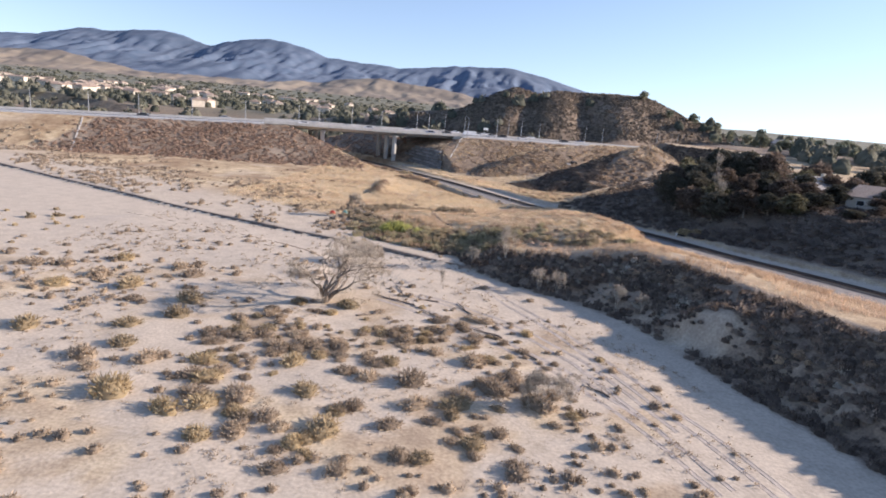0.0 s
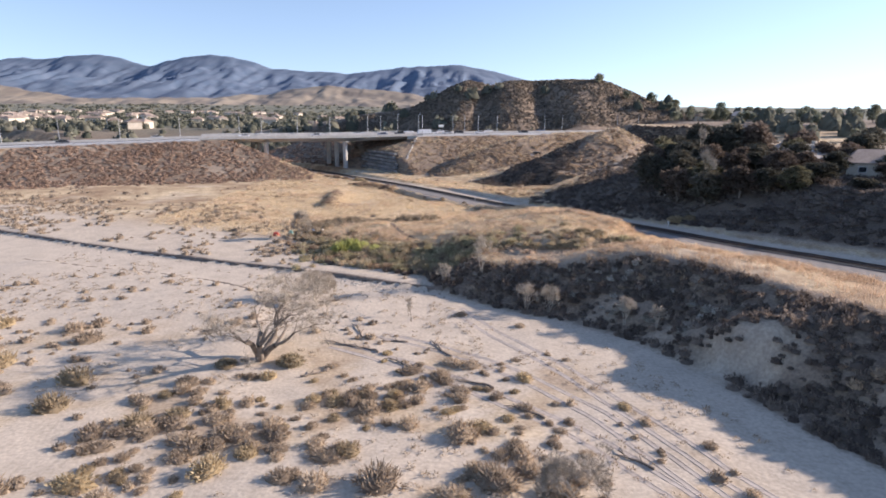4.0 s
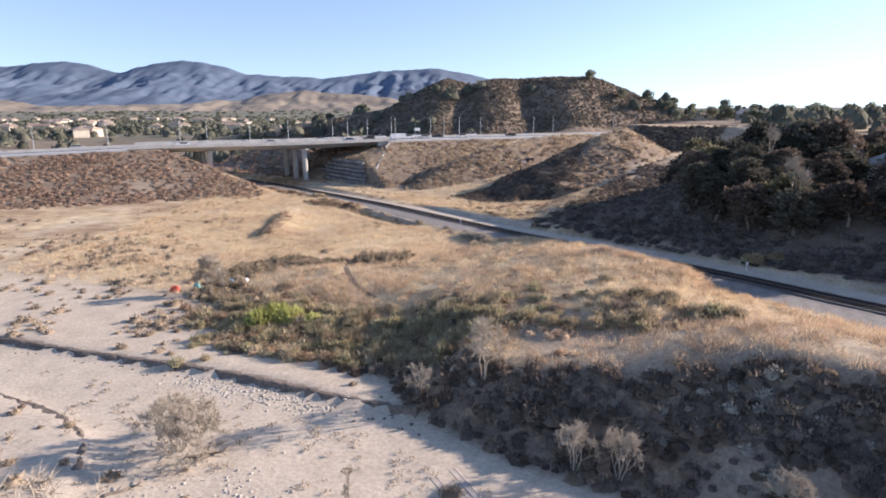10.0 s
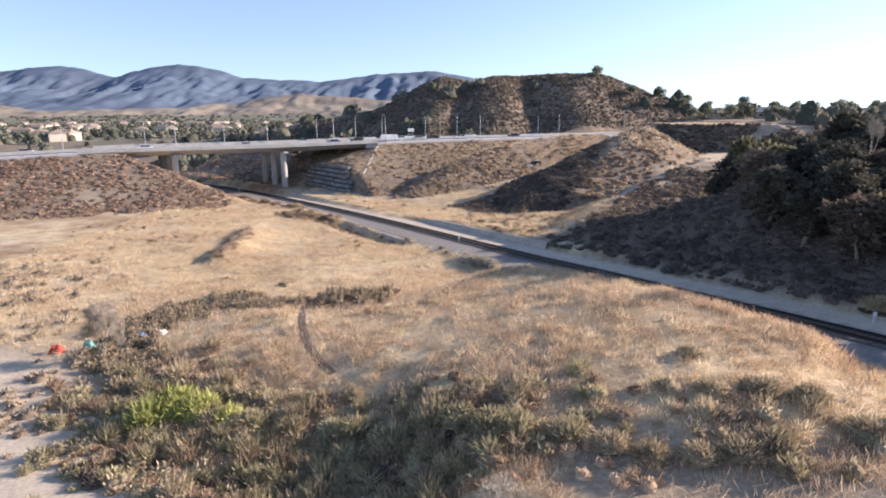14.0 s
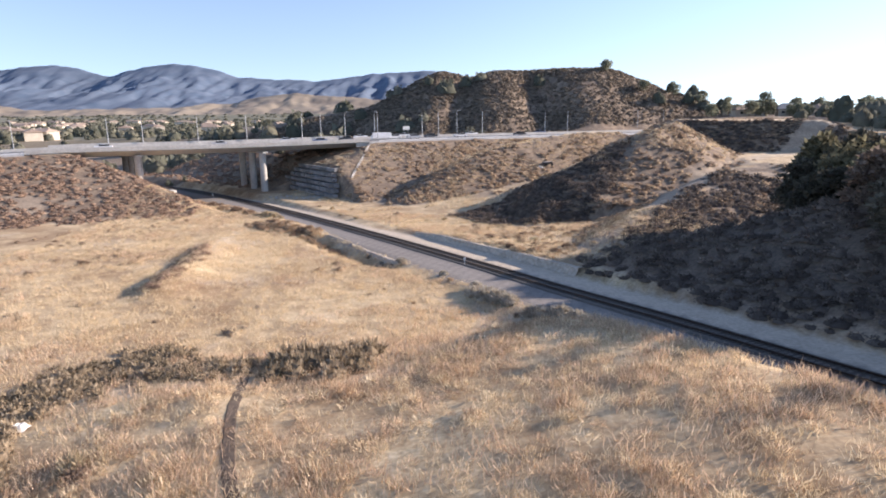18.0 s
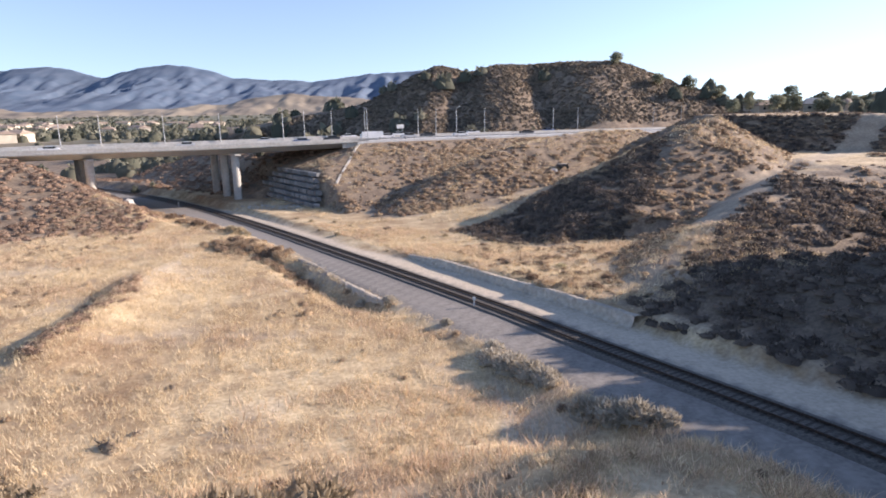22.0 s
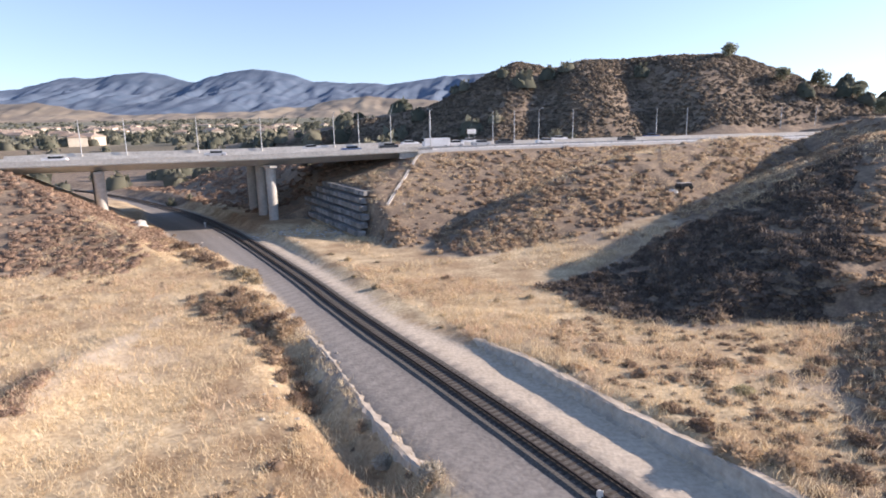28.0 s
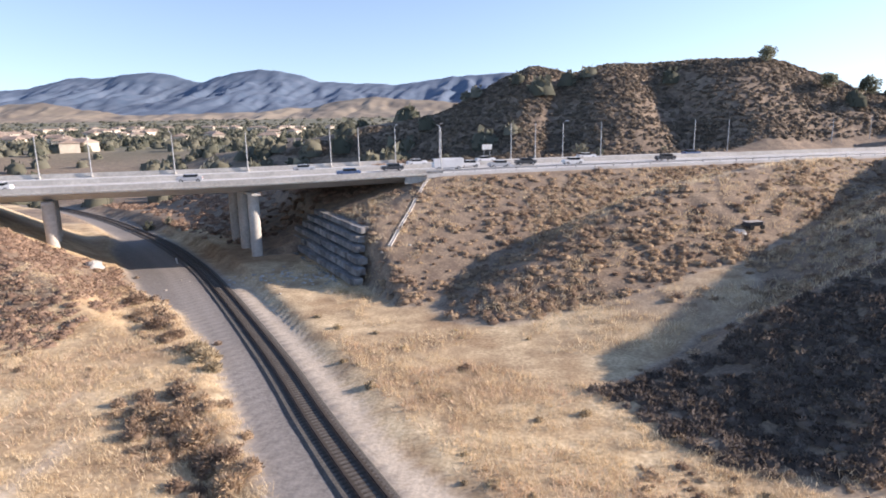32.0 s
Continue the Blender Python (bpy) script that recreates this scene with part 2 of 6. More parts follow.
    z = z - 1.2 * np.exp(-((dt + wl + 2.6) / 1.6) ** 2) * cut
    # grassy mound beside the gully
    t = np.clip(((x + 33) * 0.66 - (y - 197) * 0.75) / 20, 0, 1)
    da = np.hypot(x + 33 - 13.2 * t, y - 197 + 15 * t)
    z = np.maximum(z, zt + 0.3 - 0.5 * np.maximum(0, da - 1.2) + 0.5 * (n3 - 0.5))
    return z * (1 - bed) + (zt - 0.3 + 0.06 * (n3 - 0.5)) * bed


def bare_bank(x, y):
    """Where the bluff stands as bare pale earth with no brush on it."""
    slip = 0.8 * np.exp(-((y - 40.5) / 3.6) ** 2) + 0.5 * np.exp(-((y - 49.5) / 2.6) ** 2) * sstep(8, 4.5, inside(x, y, TERRACE))
    return np.clip(slip + 0.4 * sstep(0.58, 0.68, fbm(x, y, 6, 14)) * sstep(66, 56, y), 0, 1) * (x > 8) * sstep(8.5, 6, inside(x, y, TERRACE))


def zones(x, y, slope):
    """How much of each cover lies at a place: wheel dust on the gravel or painted grove shade on the soil, dry grass,
    scrub soil, gravel; the rest is sand.
    """
    n1, n2 = fbm(x, y, 22, 11), fbm(x, y, 5, 12)
    dt, w = to_line(x, y, TRACK)
    ds, _ = to_line(x, y, SCARP)
    di = inside(x, y, TERRACE)
    north = (ds < 0) & (x < 5)
    df = (road_edge(x) - y) / math.hypot(1, 0.4)
    sand = np.where(north, sstep(32, 12, -ds + 14 * (n1 - 0.5)) * 0.9, 1.0) * sstep(1.5, -0.5, di) * (dt < -8) * sstep(160, 120, y + 0.4 * x)
    wl = road_side(y)
    grav = sstep(-wl - 0.7, -wl + 0.1, dt + 1.2 * (n2 - 0.5)) * sstep(2.3, 1.7, dt + 0.4 * (n2 - 0.5)) * (y < 365)
    ve = 3.9 + 2.0 * sstep(186, 172, y)
    verge = sstep(1.6, 2.2, dt) * sstep(ve + 0.9, ve - 0.3, dt + 1.2 * (n2 - 0.5)) * sstep(245, 225, y)
    yl = y + 0.33 * (x - 10)
    bare = bare_bank(x, y)
    bankside = sstep(-0.4, 0.8, di) * sstep(1.06, 0.94, (di + 2 * (n1 - 0.5)) / bluff_width(x)) * sstep(74, 69, yl) * (x > -7) * (1 - bare)
    steep = sstep(0.08, 0.22, slope + 0.12 * (n1 - 0.5))
    scrub = np.maximum.reduce([bankside, sstep(7, 9, dt + 2 * (n1 - 0.5)) * sstep(158, 150, y) , ((df > 0) & (df < 38) & (dt < -10) & (x < -60) & (x > -165)) * steep,
                               ((dt > 8) & (y > 150)) * steep * (0.9 + 0.3 * n2), sstep(17, 23, dt) * (y < 172) * 1.0, ((y > 285) & (x > -150)) * 1.0, (y > 330) * 1.0]) * (1 - grav)
    scrub = np.clip(np.maximum(scrub, 0.5 * sstep(5, 10, x) * sstep(40, 34, x) * (di > 2) * sstep(82, 77, yl) * (dt < -10) * (0.5 + 0.8 * n1)), 0, 1)
    dp, _ = to_line(x, y, TRAIL)
    verge = np.maximum(verge, 0.5 * sstep(5.0, 1.6, np.abs(dp) + 3.0 * (n2 - 0.5)))
    verge = np.maximum(verge, 0.7 * sstep(1.6, 0.6, np.abs(x + 36.5 + 0.1 * (y - 172)) + 1.5 * (n2 - 0.5)) * sstep(158, 162, y) * sstep(190, 184, y))
    verge = np.maximum(verge, 0.35 * sstep(0.62, 0.7, fbm(x, y, 9, 15)) * (dt < -12) * (y > 112))
    scrub = scrub * (1 - verge)
    sand = np.maximum(sand, bare * sstep(-0.4, 0.8, di) * sstep(8, 6, di) * sstep(77, 71, yl) * (x > -7))
    sand = np.clip(np.maximum(sand, verge) * (1 - grav) * (1 - scrub), 0, 1)
    litter = 0.6 * sstep(0.5, 0.64, fbm(x, y, 6, 17)) * sstep(8, 18, ds) * sstep(-7, -14, di) * sstep(58, 40, y)
    sand = sand * (1 - litter * (dt < -10))
    grass = np.clip(1 - sand - scrub - grav, 0, 1)
    dust = 0.55 * (np.exp(-((dt + 3.5) / 0.5) ** 2) + np.exp(-((dt + 5.4) / 0.5) ** 2)) * (0.4 + 0.9 * n1)
    # shade of the grove, painted into the soil as a dark tone
    grove_shade = 0.95 * sstep(8, 13, dt + 6 * (n1 - 0.5)) * sstep(85, 70, dt) * sstep(156, 142, y + 8 * (n1 - 0.5)) * sstep(40, 60, y) * (0.55 + 0.6 * n2)
    return np.clip(np.maximum(dust, grove_shade), 0, 1), grass, scrub, grav


# ---- materials ----
def nodes_of(name, rough=0.9):
    m = bpy.data.materials.new(name)
    m.use_nodes = True
    b = m.node_tree.nodes["Principled BSDF"]
    b.inputs["Roughness"].default_value = rough
    return m, m.node_tree, b


def speckle(tree, scale, detail=4.0, coords="Object"):
    co = tree.nodes.new("ShaderNodeTexCoord")
    n = tree.nodes.new("ShaderNodeTexNoise")
    n.inputs["Scale"].default_value, n.inputs["Detail"].default_value = scale, detail
    tree.links.new(co.outputs[coords], n.inputs["Vector"])
    return n.outputs["Fac"]


def ramp(tree, fac, stops):
    r = tree.nodes.new("ShaderNodeValToRGB")
    e = r.color_ramp.elements
    while len(e) < len(stops):
        e.new(0.5)
    for el, (p, c) in zip(e, stops):
        el.position, el.color = p, (*c, 1)
    tree.links.new(fac, r.inputs[0])
    return r.outputs[0]


def mix(tree, fac, a, b, kind="MIX"):
    m = tree.nodes.new("ShaderNodeMix")
    m.data_type, m.blend_type = "RGBA", kind
    for sock, v in ((m.inputs["Factor"], fac), (m.inputs["A"], a), (m.inputs["B"], b)):
        if isinstance(v, (int, float)):
            sock.default_value = v
        elif isinstance(v, tuple):
            sock.default_value = (*v, 1)
        else:
            tree.links.new(v, sock)
    return m.outputs["Result"]


def bump(tree, bsdf, fac, strength, distance):
    b = tree.nodes.new("ShaderNodeBump")
    b.inputs["Strength"].default_value, b.inputs["Distance"].default_value = strength, distance
    tree.links.new(fac, b.inputs["Height"])
    tree.links.new(b.outputs[0], bsdf.inputs["Normal"])


def plain(name, dark, light, scale=3.0, rough=0.85, relief=0.0, metal=0.0, vary=0.0, islands=False):
    """A surface of two tones in grain and large stains, varied from piece to piece."""
    m, t, b = nodes_of(name, rough)
    c = ramp(t, speckle(t, scale, 6), [(0.3, dark), (0.7, light)])
    c = mix(t, 0.5, c, ramp(t, speckle(t, scale * 0.13, 3), [(0.35, (0.72, 0.72, 0.72)), (0.65, (1.1, 1.1, 1.1))]), "MULTIPLY")
    if vary:
        info = t.nodes.new("ShaderNodeNewGeometry" if islands else "ShaderNodeObjectInfo")
        r = ramp(t, info.outputs["Random Per Island" if islands else "Random"], [(0.0, (1 - vary,) * 3), (1.0, (1 + vary * 0.7,) * 3)])
        c = mix(t, 1.0, c, r, "MULTIPLY")
    t.links.new(c, b.inputs["Base Color"])
    b.inputs["Metallic"].default_value = metal
    if relief:
        bump(t, b, speckle(t, scale * 2, 6), 0.6, relief)
    return m


def ground_material():
    m, t, b = nodes_of("ground_cover", 0.95)
    z = t.nodes.new("ShaderNodeVertexColor")
    z.layer_name = "zone"
    sep = t.nodes.new("ShaderNodeSeparateColor")
    t.links.new(z.outputs["Color"], sep.inputs[0])
    fine, mid, big = speckle(t, 3.0, 8), speckle(t, 0.45, 6), speckle(t, 0.05, 4)
    sand = ramp(t, fine, [(0.3, (0.445, 0.376, 0.298)), (0.7, (0.61, 0.528, 0.424))])
    sand = mix(t, 0.6, sand, ramp(t, mid, [(0.3, (0.82, 0.80, 0.78)), (0.6, (1.06, 1.05, 1.04))]), "MULTIPLY")
    grass = ramp(t, fine, [(0.25, (0.345, 0.26, 0.166)), (0.55, (0.55, 0.443, 0.288)), (0.8, (0.675, 0.57, 0.405))])
    grass = mix(t, 0.7, grass, ramp(t, mid, [(0.3, (0.62, 0.56, 0.52)), (0.62, (1.1, 1.1, 1.1))]), "MULTIPLY")
    grass = mix(t, 0.75, grass, ramp(t, big, [(0.36, (0.60, 0.49, 0.42)), (0.62, (1.2, 1.19, 1.15))]), "MULTIPLY")
    grass = mix(t, 0.8, grass, ramp(t, speckle(t, 0.16, 5), [(0.36, (0.72, 0.64, 0.58)), (0.5, (1.0, 1.0, 1.0)), (0.66, (1.15, 1.14, 1.12))]), "MULTIPLY")
    scrub = ramp(t, fine, [(0.3, (0.155, 0.12, 0.092)), (0.7, (0.32, 0.248, 0.18))])
    scrub = mix(t, 0.7, scrub, ramp(t, mid, [(0.35, (0.55, 0.5, 0.5)), (0.65, (1.25, 1.2, 1.1))]), "MULTIPLY")
    # dark soil tone that paints in the shade of the grove
    grove_shade = ramp(t, fine, [(0.3, (0.055, 0.044, 0.036)), (0.7, (0.125, 0.10, 0.08))])
    scrub = mix(t, sep.outputs[0], scrub, grove_shade)
    grav = ramp(t, fine, [(0.3, (0.145, 0.13, 0.12)), (0.7, (0.24, 0.221, 0.204))])
    grav = mix(t, 0.4, grav, ramp(t, big, [(0.4, (0.82, 0.82, 0.82)), (0.6, (1.12, 1.12, 1.12))]), "MULTIPLY")
    grav = mix(t, sep.outputs[0], grav, (0.36, 0.33, 0.30))
    c = mix(t, sep.outputs[1], sand, grass)
    c = mix(t, sep.outputs[2], c, scrub)
    co = t.nodes.new("ShaderNodeTexCoord")
    xyz = t.nodes.new("ShaderNodeSeparateXYZ")
    t.links.new(co.outputs["Object"], xyz.inputs[0])
    far = t.nodes.new("ShaderNodeMapRange")
    far.inputs["From Min"].default_value, far.inputs["From Max"].default_value = 400, 560
    t.links.new(xyz.outputs["Y"], far.inputs["Value"])
    valley = ramp(t, speckle(t, 0.02, 6), [(0.36, (0.085, 0.095, 0.06)), (0.55, (0.17, 0.165, 0.115)), (0.7, (0.30, 0.26, 0.19))])
    c = mix(t, far.outputs[0], c, valley)
    c = mix(t, z.outputs["Alpha"], c, grav)
    t.links.new(c, b.inputs["Base Color"])
    bump(t, b, fine, 0.6, 0.07)
    return m


M = {
    "ground": ground_material(),
    "concrete": plain("weathered_concrete", (0.42, 0.40, 0.37), (0.56, 0.54, 0.50), 2.0, 0.85, 0.01),
    "deck": plain("pale_road_concrete", (0.52, 0.51, 0.495), (0.64, 0.63, 0.61), 1.2, 0.8),
    "steel": plain("rusted_rail_steel", (0.05, 0.035, 0.03), (0.11, 0.08, 0.065), 8.0, 0.55, 0, 0.6),
    "ballast": plain("dark_ballast_stone", (0.065, 0.058, 0.052), (0.15, 0.135, 0.12), 6.0, 0.95, 0.06),
    "tie": plain("creosoted_timber", (0.035, 0.028, 0.024), (0.085, 0.068, 0.055), 5.0, 0.9, 0.01, 0, 0.3),
}


# ---- building blocks ----
def mesh_from(name, verts, faces, mat, smooth=False):
    me = bpy.data.meshes.new(name)
    me.from_pydata([tuple(v) for v in verts], [], [tuple(f) for f in faces])
    me.materials.append(mat)
    if smooth:
        me.polygons.foreach_set("use_smooth", np.ones(len(me.polygons), bool))
    me.update()
    return me


def part(name, bm, mat, parent=None, label=""):
    me = bpy.data.meshes.new(name)
    bm.to_mesh(me)
    bm.free()
    me.materials.append(mat)
    ob = new(name, me)
    if parent is not None:
        ob.parent = parent
    return tagged(ob, label)


def thing(name, place, label, category, group="", turn=0.0, kind=""):
    ob = new(name)
    ob.matrix_world = pose(*place, 0, 0, turn)
    return tagged(ob, label, category, group, kind)


def box(bm, size, at=(0, 0, 0), turn=0.0, bevel=0.0):
    got = bmesh.ops.create_cube(bm, size=1, matrix=Matrix.Translation(at) @ Matrix.Rotation(turn, 4, "Z") @ Matrix.Diagonal((*size, 1)))
    if bevel:
        edges = list({e for v in got["verts"] for e in v.link_edges})
        bmesh.ops.bevel(bm, geom=edges, offset=bevel, segments=2, affect="EDGES")
    return bm


def cone(bm, r1, r2, a, b, sides=12):
    a, b = Vector(a), Vector(b)
    turn = (b - a).to_track_quat("Z", "Y").to_matrix().to_4x4()
    bmesh.ops.create_cone(bm, cap_ends=True, segments=sides, radius1=r1, radius2=r2, depth=(b - a).length, matrix=Matrix.Translation((a + b) / 2) @ turn)
    return bm


def sweep(name, line, section, mat, smooth=False):
    """A section (sideways, up) carried along a line of places."""
    line = np.array(line, float)
    run = np.gradient(line[:, :2], axis=0)
    run /= np.linalg.norm(run, axis=1)[:, None]
    right = np.stack([run[:, 1], -run[:, 0]], 1)
    n = len(section)
    verts = [(p[0] + r[0] * s, p[1] + r[1] * s, p[2] + h) for p, r in zip(line, right) for s, h in section]
    faces = [(k * n + j, k * n + (j + 1) % n, (k + 1) * n + (j + 1) % n, (k + 1) * n + j) for k in range(len(line) - 1) for j in range(n)]
    faces += [tuple(range(n - 1, -1, -1)), tuple((len(line) - 1) * n + j for j in range(n))]
    me = mesh_from(name, verts, faces, mat, smooth)
    return me


# ---- ground sheet ----
def axis(lo, hi, fine, step, growth, end_lo, end_hi):
    """Grid lines, even between lo and hi and ever wider beyond."""
    mid = np.arange(lo, hi + 0.01, step)
    out, up, s = list(mid), mid[-1], step
    while up < end_hi:
        s *= growth
        up += s
        out.append(up)
    dn, s = mid[0], step
    while dn > end_lo:
        s *= growth
        dn -= s
        out.insert(0, dn)
    return np.array(out)


xs = axis(-80, 70, 1, 1.0, 1.045, -4000, 4000)
ys = axis(-16, 256, 1, 0.95, 1.028, -600, 4800)
gx, gy = np.meshgrid(xs, ys)
gz = ground(gx, gy)
nx, ny = len(xs), len(ys)
me = bpy.data.meshes.new("ground")
me.vertices.add(nx * ny)
me.vertices.foreach_set("co", np.stack([gx, gy, gz], -1).ravel())
idx = np.arange(nx * ny).reshape(ny, nx)
quads = np.stack([idx[:-1, :-1], idx[:-1, 1:], idx[1:, 1:], idx[1:, :-1]], -1).reshape(-1, 4)
me.loops.add(quads.size)
me.loops.foreach_set("vertex_index", quads.ravel())
me.polygons.add(len(quads))
me.polygons.foreach_set("loop_start", np.arange(0, quads.size, 4))
me.polygons.foreach_set("use_smooth", np.ones(len(quads), bool))
me.update(calc_edges=True)
me.materials.append(M["ground"])
gs = np.hypot(np.gradient(gz, xs, axis=1), np.gradient(gz, ys, axis=0))
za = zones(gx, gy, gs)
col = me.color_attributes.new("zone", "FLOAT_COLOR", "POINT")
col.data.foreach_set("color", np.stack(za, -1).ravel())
tagged(new("ground", me), "sandy wash, dry grass flats and scrub slopes", "ground", kind="structure")


def z_at(x, y):
    return float(ground(np.array([x]), np.array([y]))[0])


# ---- plants ----
def foliage(name, low, high, rough=0.95):
    """Leaves or stalks between two tones: one draw for each plant, a smaller one for each leaf."""
    m, t, b = nodes_of(name, rough)
    tone = t.nodes.new("ShaderNodeVertexColor")
    tone.layer_name = "tone"
    sep = t.nodes.new("ShaderNodeSeparateColor")
    t.links.new(tone.outputs["Color"], sep.inputs[0])
    info = t.nodes.new("ShaderNodeObjectInfo")
    add = t.nodes.new("ShaderNodeMath")
    add.operation = "ADD"
    t.links.new(sep.outputs[1], add.inputs[0])
    t.links.new(info.outputs["Random"], add.inputs[1])
    wrap = t.nodes.new("ShaderNodeMath")
    wrap.operation = "FRACT"
    t.links.new(add.outputs[0], wrap.inputs[0])
    c = mix(t, wrap.outputs[0], low, high)
    c = mix(t, 1.0, c, ramp(t, sep.outputs[0], [(0.0, (0.62, 0.6, 0.58)), (1.0, (1.3, 1.3, 1.3))]), "MULTIPLY")
    t.links.new(c, b.inputs["Base Color"])
    b.inputs["Specular IOR Level"].default_value = 0.15
    thin = t.nodes.new("ShaderNodeBsdfTranslucent")
    t.links.new(c, thin.inputs["Color"])
    both = t.nodes.new("ShaderNodeMixShader")
    both.inputs[0].default_value = 0.35
    t.links.new(b.outputs[0], both.inputs[1])
    t.links.new(thin.outputs[0], both.inputs[2])
    t.links.new(both.outputs[0], t.nodes["Material Output"].inputs["Surface"])
    return m


M["shrub"] = foliage("dry_desert_shrub", (0.31, 0.25, 0.17), (0.55, 0.435, 0.265))
M["grey_shrub"] = foliage("grey_brown_shrub", (0.31, 0.25, 0.19), (0.52, 0.42, 0.31))
M["chaparral"] = foliage("brown_chaparral", (0.25, 0.18, 0.135), (0.54, 0.415, 0.285))
M["red_scrub"] = foliage("russet_embankment_scrub", (0.24, 0.168, 0.13), (0.50, 0.36, 0.265))
M["hill_scrub"] = foliage("grey_hill_scrub", (0.135, 0.112, 0.09), (0.31, 0.255, 0.195))
# red-brown brush, its tone darkened to paint in the shade of the slopes
M["shade_toned_scrub"] = foliage("shade_toned_scrub", (0.108, 0.090, 0.079), (0.24, 0.20, 0.17))
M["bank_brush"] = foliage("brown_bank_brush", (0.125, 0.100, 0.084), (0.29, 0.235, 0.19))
M["olive"] = foliage("olive_brush", (0.36, 0.30, 0.205), (0.56, 0.465, 0.32))
M["green"] = foliage("yellow_green_brush", (0.34, 0.30, 0.19), (0.50, 0.45, 0.29))
M["lime"] = foliage("bright_green_leaves", (0.36, 0.38, 0.13), (0.52, 0.52, 0.20))
M["silver"] = foliage("silver_saltbush", (0.38, 0.345, 0.285), (0.54, 0.495, 0.42))
M["straw"] = foliage("dry_grass_stalks", (0.70, 0.555, 0.36), (0.90, 0.765, 0.545))
M["russet"] = foliage("russet_dry_weeds", (0.60, 0.435, 0.31), (0.80, 0.63, 0.46))
M["umber"] = foliage("umber_dry_weeds", (0.37, 0.265, 0.185), (0.60, 0.455, 0.32))
M["hedge"] = foliage("olive_brown_hedge", (0.25, 0.203, 0.14), (0.45, 0.365, 0.262))
M["grove"] = foliage("dark_grove_leaves", (0.075, 0.075, 0.06), (0.15, 0.14, 0.11))
M["grove_brown"] = foliage("russet_grove_leaves", (0.10, 0.082, 0.068), (0.195, 0.152, 0.122))
M["grove_olive"] = foliage("olive_grove_leaves", (0.15, 0.14, 0.09), (0.27, 0.245, 0.15))
# leaf colour lightened and greyed to carry distance haze
M["wood_far"] = foliage("haze_greyed_tree_leaves", (0.12, 0.13, 0.10), (0.25, 0.245, 0.19))
M["pine"] = foliage("hill_tree_leaves", (0.21, 0.225, 0.165), (0.34, 0.345, 0.255))
M["bark"] = plain("grey_bark", (0.16, 0.13, 0.105), (0.30, 0.25, 0.205), 6.0, 0.95, 0.02)
M["pale_bark"] = plain("bleached_twigs", (0.36, 0.305, 0.245), (0.52, 0.455, 0.37), 6.0, 0.95)


def tuft(seed, cards, flat=0.75, core=0.72, reach=0.35, width=0.16, up=0.5, nlon=8, nlat=4):
    """A shrub of radius 1: a lumpy heart of twigs and pointed leaves standing out of it. Gives points, triangles and leaf tones."""
    r = np.random.default_rng(seed)
    pts, tris, tone = [], [], []
    if core:
        for j in range(nlat + 1):
            for i in range(nlon):
                a, e = 2 * math.pi * i / nlon, 0.5 * math.pi * j / nlat
                q = core * (0.75 + 0.5 * r.random())
                pts.append((q * math.cos(e) * math.cos(a), q * math.cos(e) * math.sin(a), q * flat * math.sin(e) - 0.05))
                tone.append(0.25 + 0.4 * r.random())
        for j in range(nlat):
            for i in range(nlon):
                p, q = j * nlon + i, j * nlon + (i + 1) % nlon
                tris += [(p, q, q + nlon), (p, q + nlon, p + nlon)]
    for k in range(cards):
        a, e = r.random() * 2 * math.pi, math.asin(r.random() ** 0.8)
        d = np.array([math.cos(e) * math.cos(a), math.cos(e) * math.sin(a), math.sin(e)])
        base = d * (0.45 + 0.4 * r.random()) * np.array([1, 1, flat])
        way = d + r.normal(0, 0.45, 3) + np.array([0, 0, up])
        way /= np.linalg.norm(way)
        side = np.cross(way, r.normal(0, 1, 3))
        side *= width * (0.6 + 0.8 * r.random()) / max(1e-6, np.linalg.norm(side))
        n = len(pts)
        tip = base + way * reach * (0.6 + 0.8 * r.random())
        pts += [tuple(base - side), tuple(base + side), tuple(tip)]
        v = r.random()
        tone += [v, v, v]
        tris.append((n, n + 1, n + 2))
    return np.array(pts), np.array(tris), np.array(tone)


def blades(seed, count=9, spread=0.6, width=0.034, lean=0.45):
    """A tuft of dry grass, 1 high."""
    r = np.random.default_rng(seed)
    pts, tris, tone = [], [], []
    for k in range(count):
        x, y = r.normal(0, spread, 2)
        lx, ly = r.normal(0, lean, 2)
        a = r.random() * math.pi
        w = width * (0.6 + 0.9 * r.random())
        n = len(pts)
        pts += [(x - w * math.cos(a), y - w * math.sin(a), -0.05), (x + w * math.cos(a), y + w * math.sin(a), -0.05), (x + lx, y + ly, 0.6 + 0.5 * r.random())]
        v = r.random()
        tone += [v * 0.7, v * 0.7, v]
        tris.append((n, n + 1, n + 2))
    return np.array(pts), np.array(tris), np.array(tone)


def raw_mesh(name, pts, tris, tone, plant, mat):
    me = bpy.data.meshes.new(name)
    me.vertices.add(len(pts))
    me.vertices.foreach_set("co", np.asarray(pts, np.float32).ravel())
    me.loops.add(tris.size)
    me.loops.foreach_set("vertex_index", tris.astype(np.int32).ravel())
    me.polygons.add(len(tris))
    me.polygons.foreach_set("loop_start", np.arange(0, tris.size, 3, dtype=np.int32))
    me.update(calc_edges=True)
    me.polygons.foreach_set("use_smooth", np.ones(len(tris), bool))
    me.materials.append(mat)
    c = me.color_attributes.new("tone", "FLOAT_COLOR", "POINT")
    z = np.zeros(len(pts))
    c.data.foreach_set("color", np.stack([tone, plant + z, z, z + 1], -1).astype(np.float32).ravel())
    return me


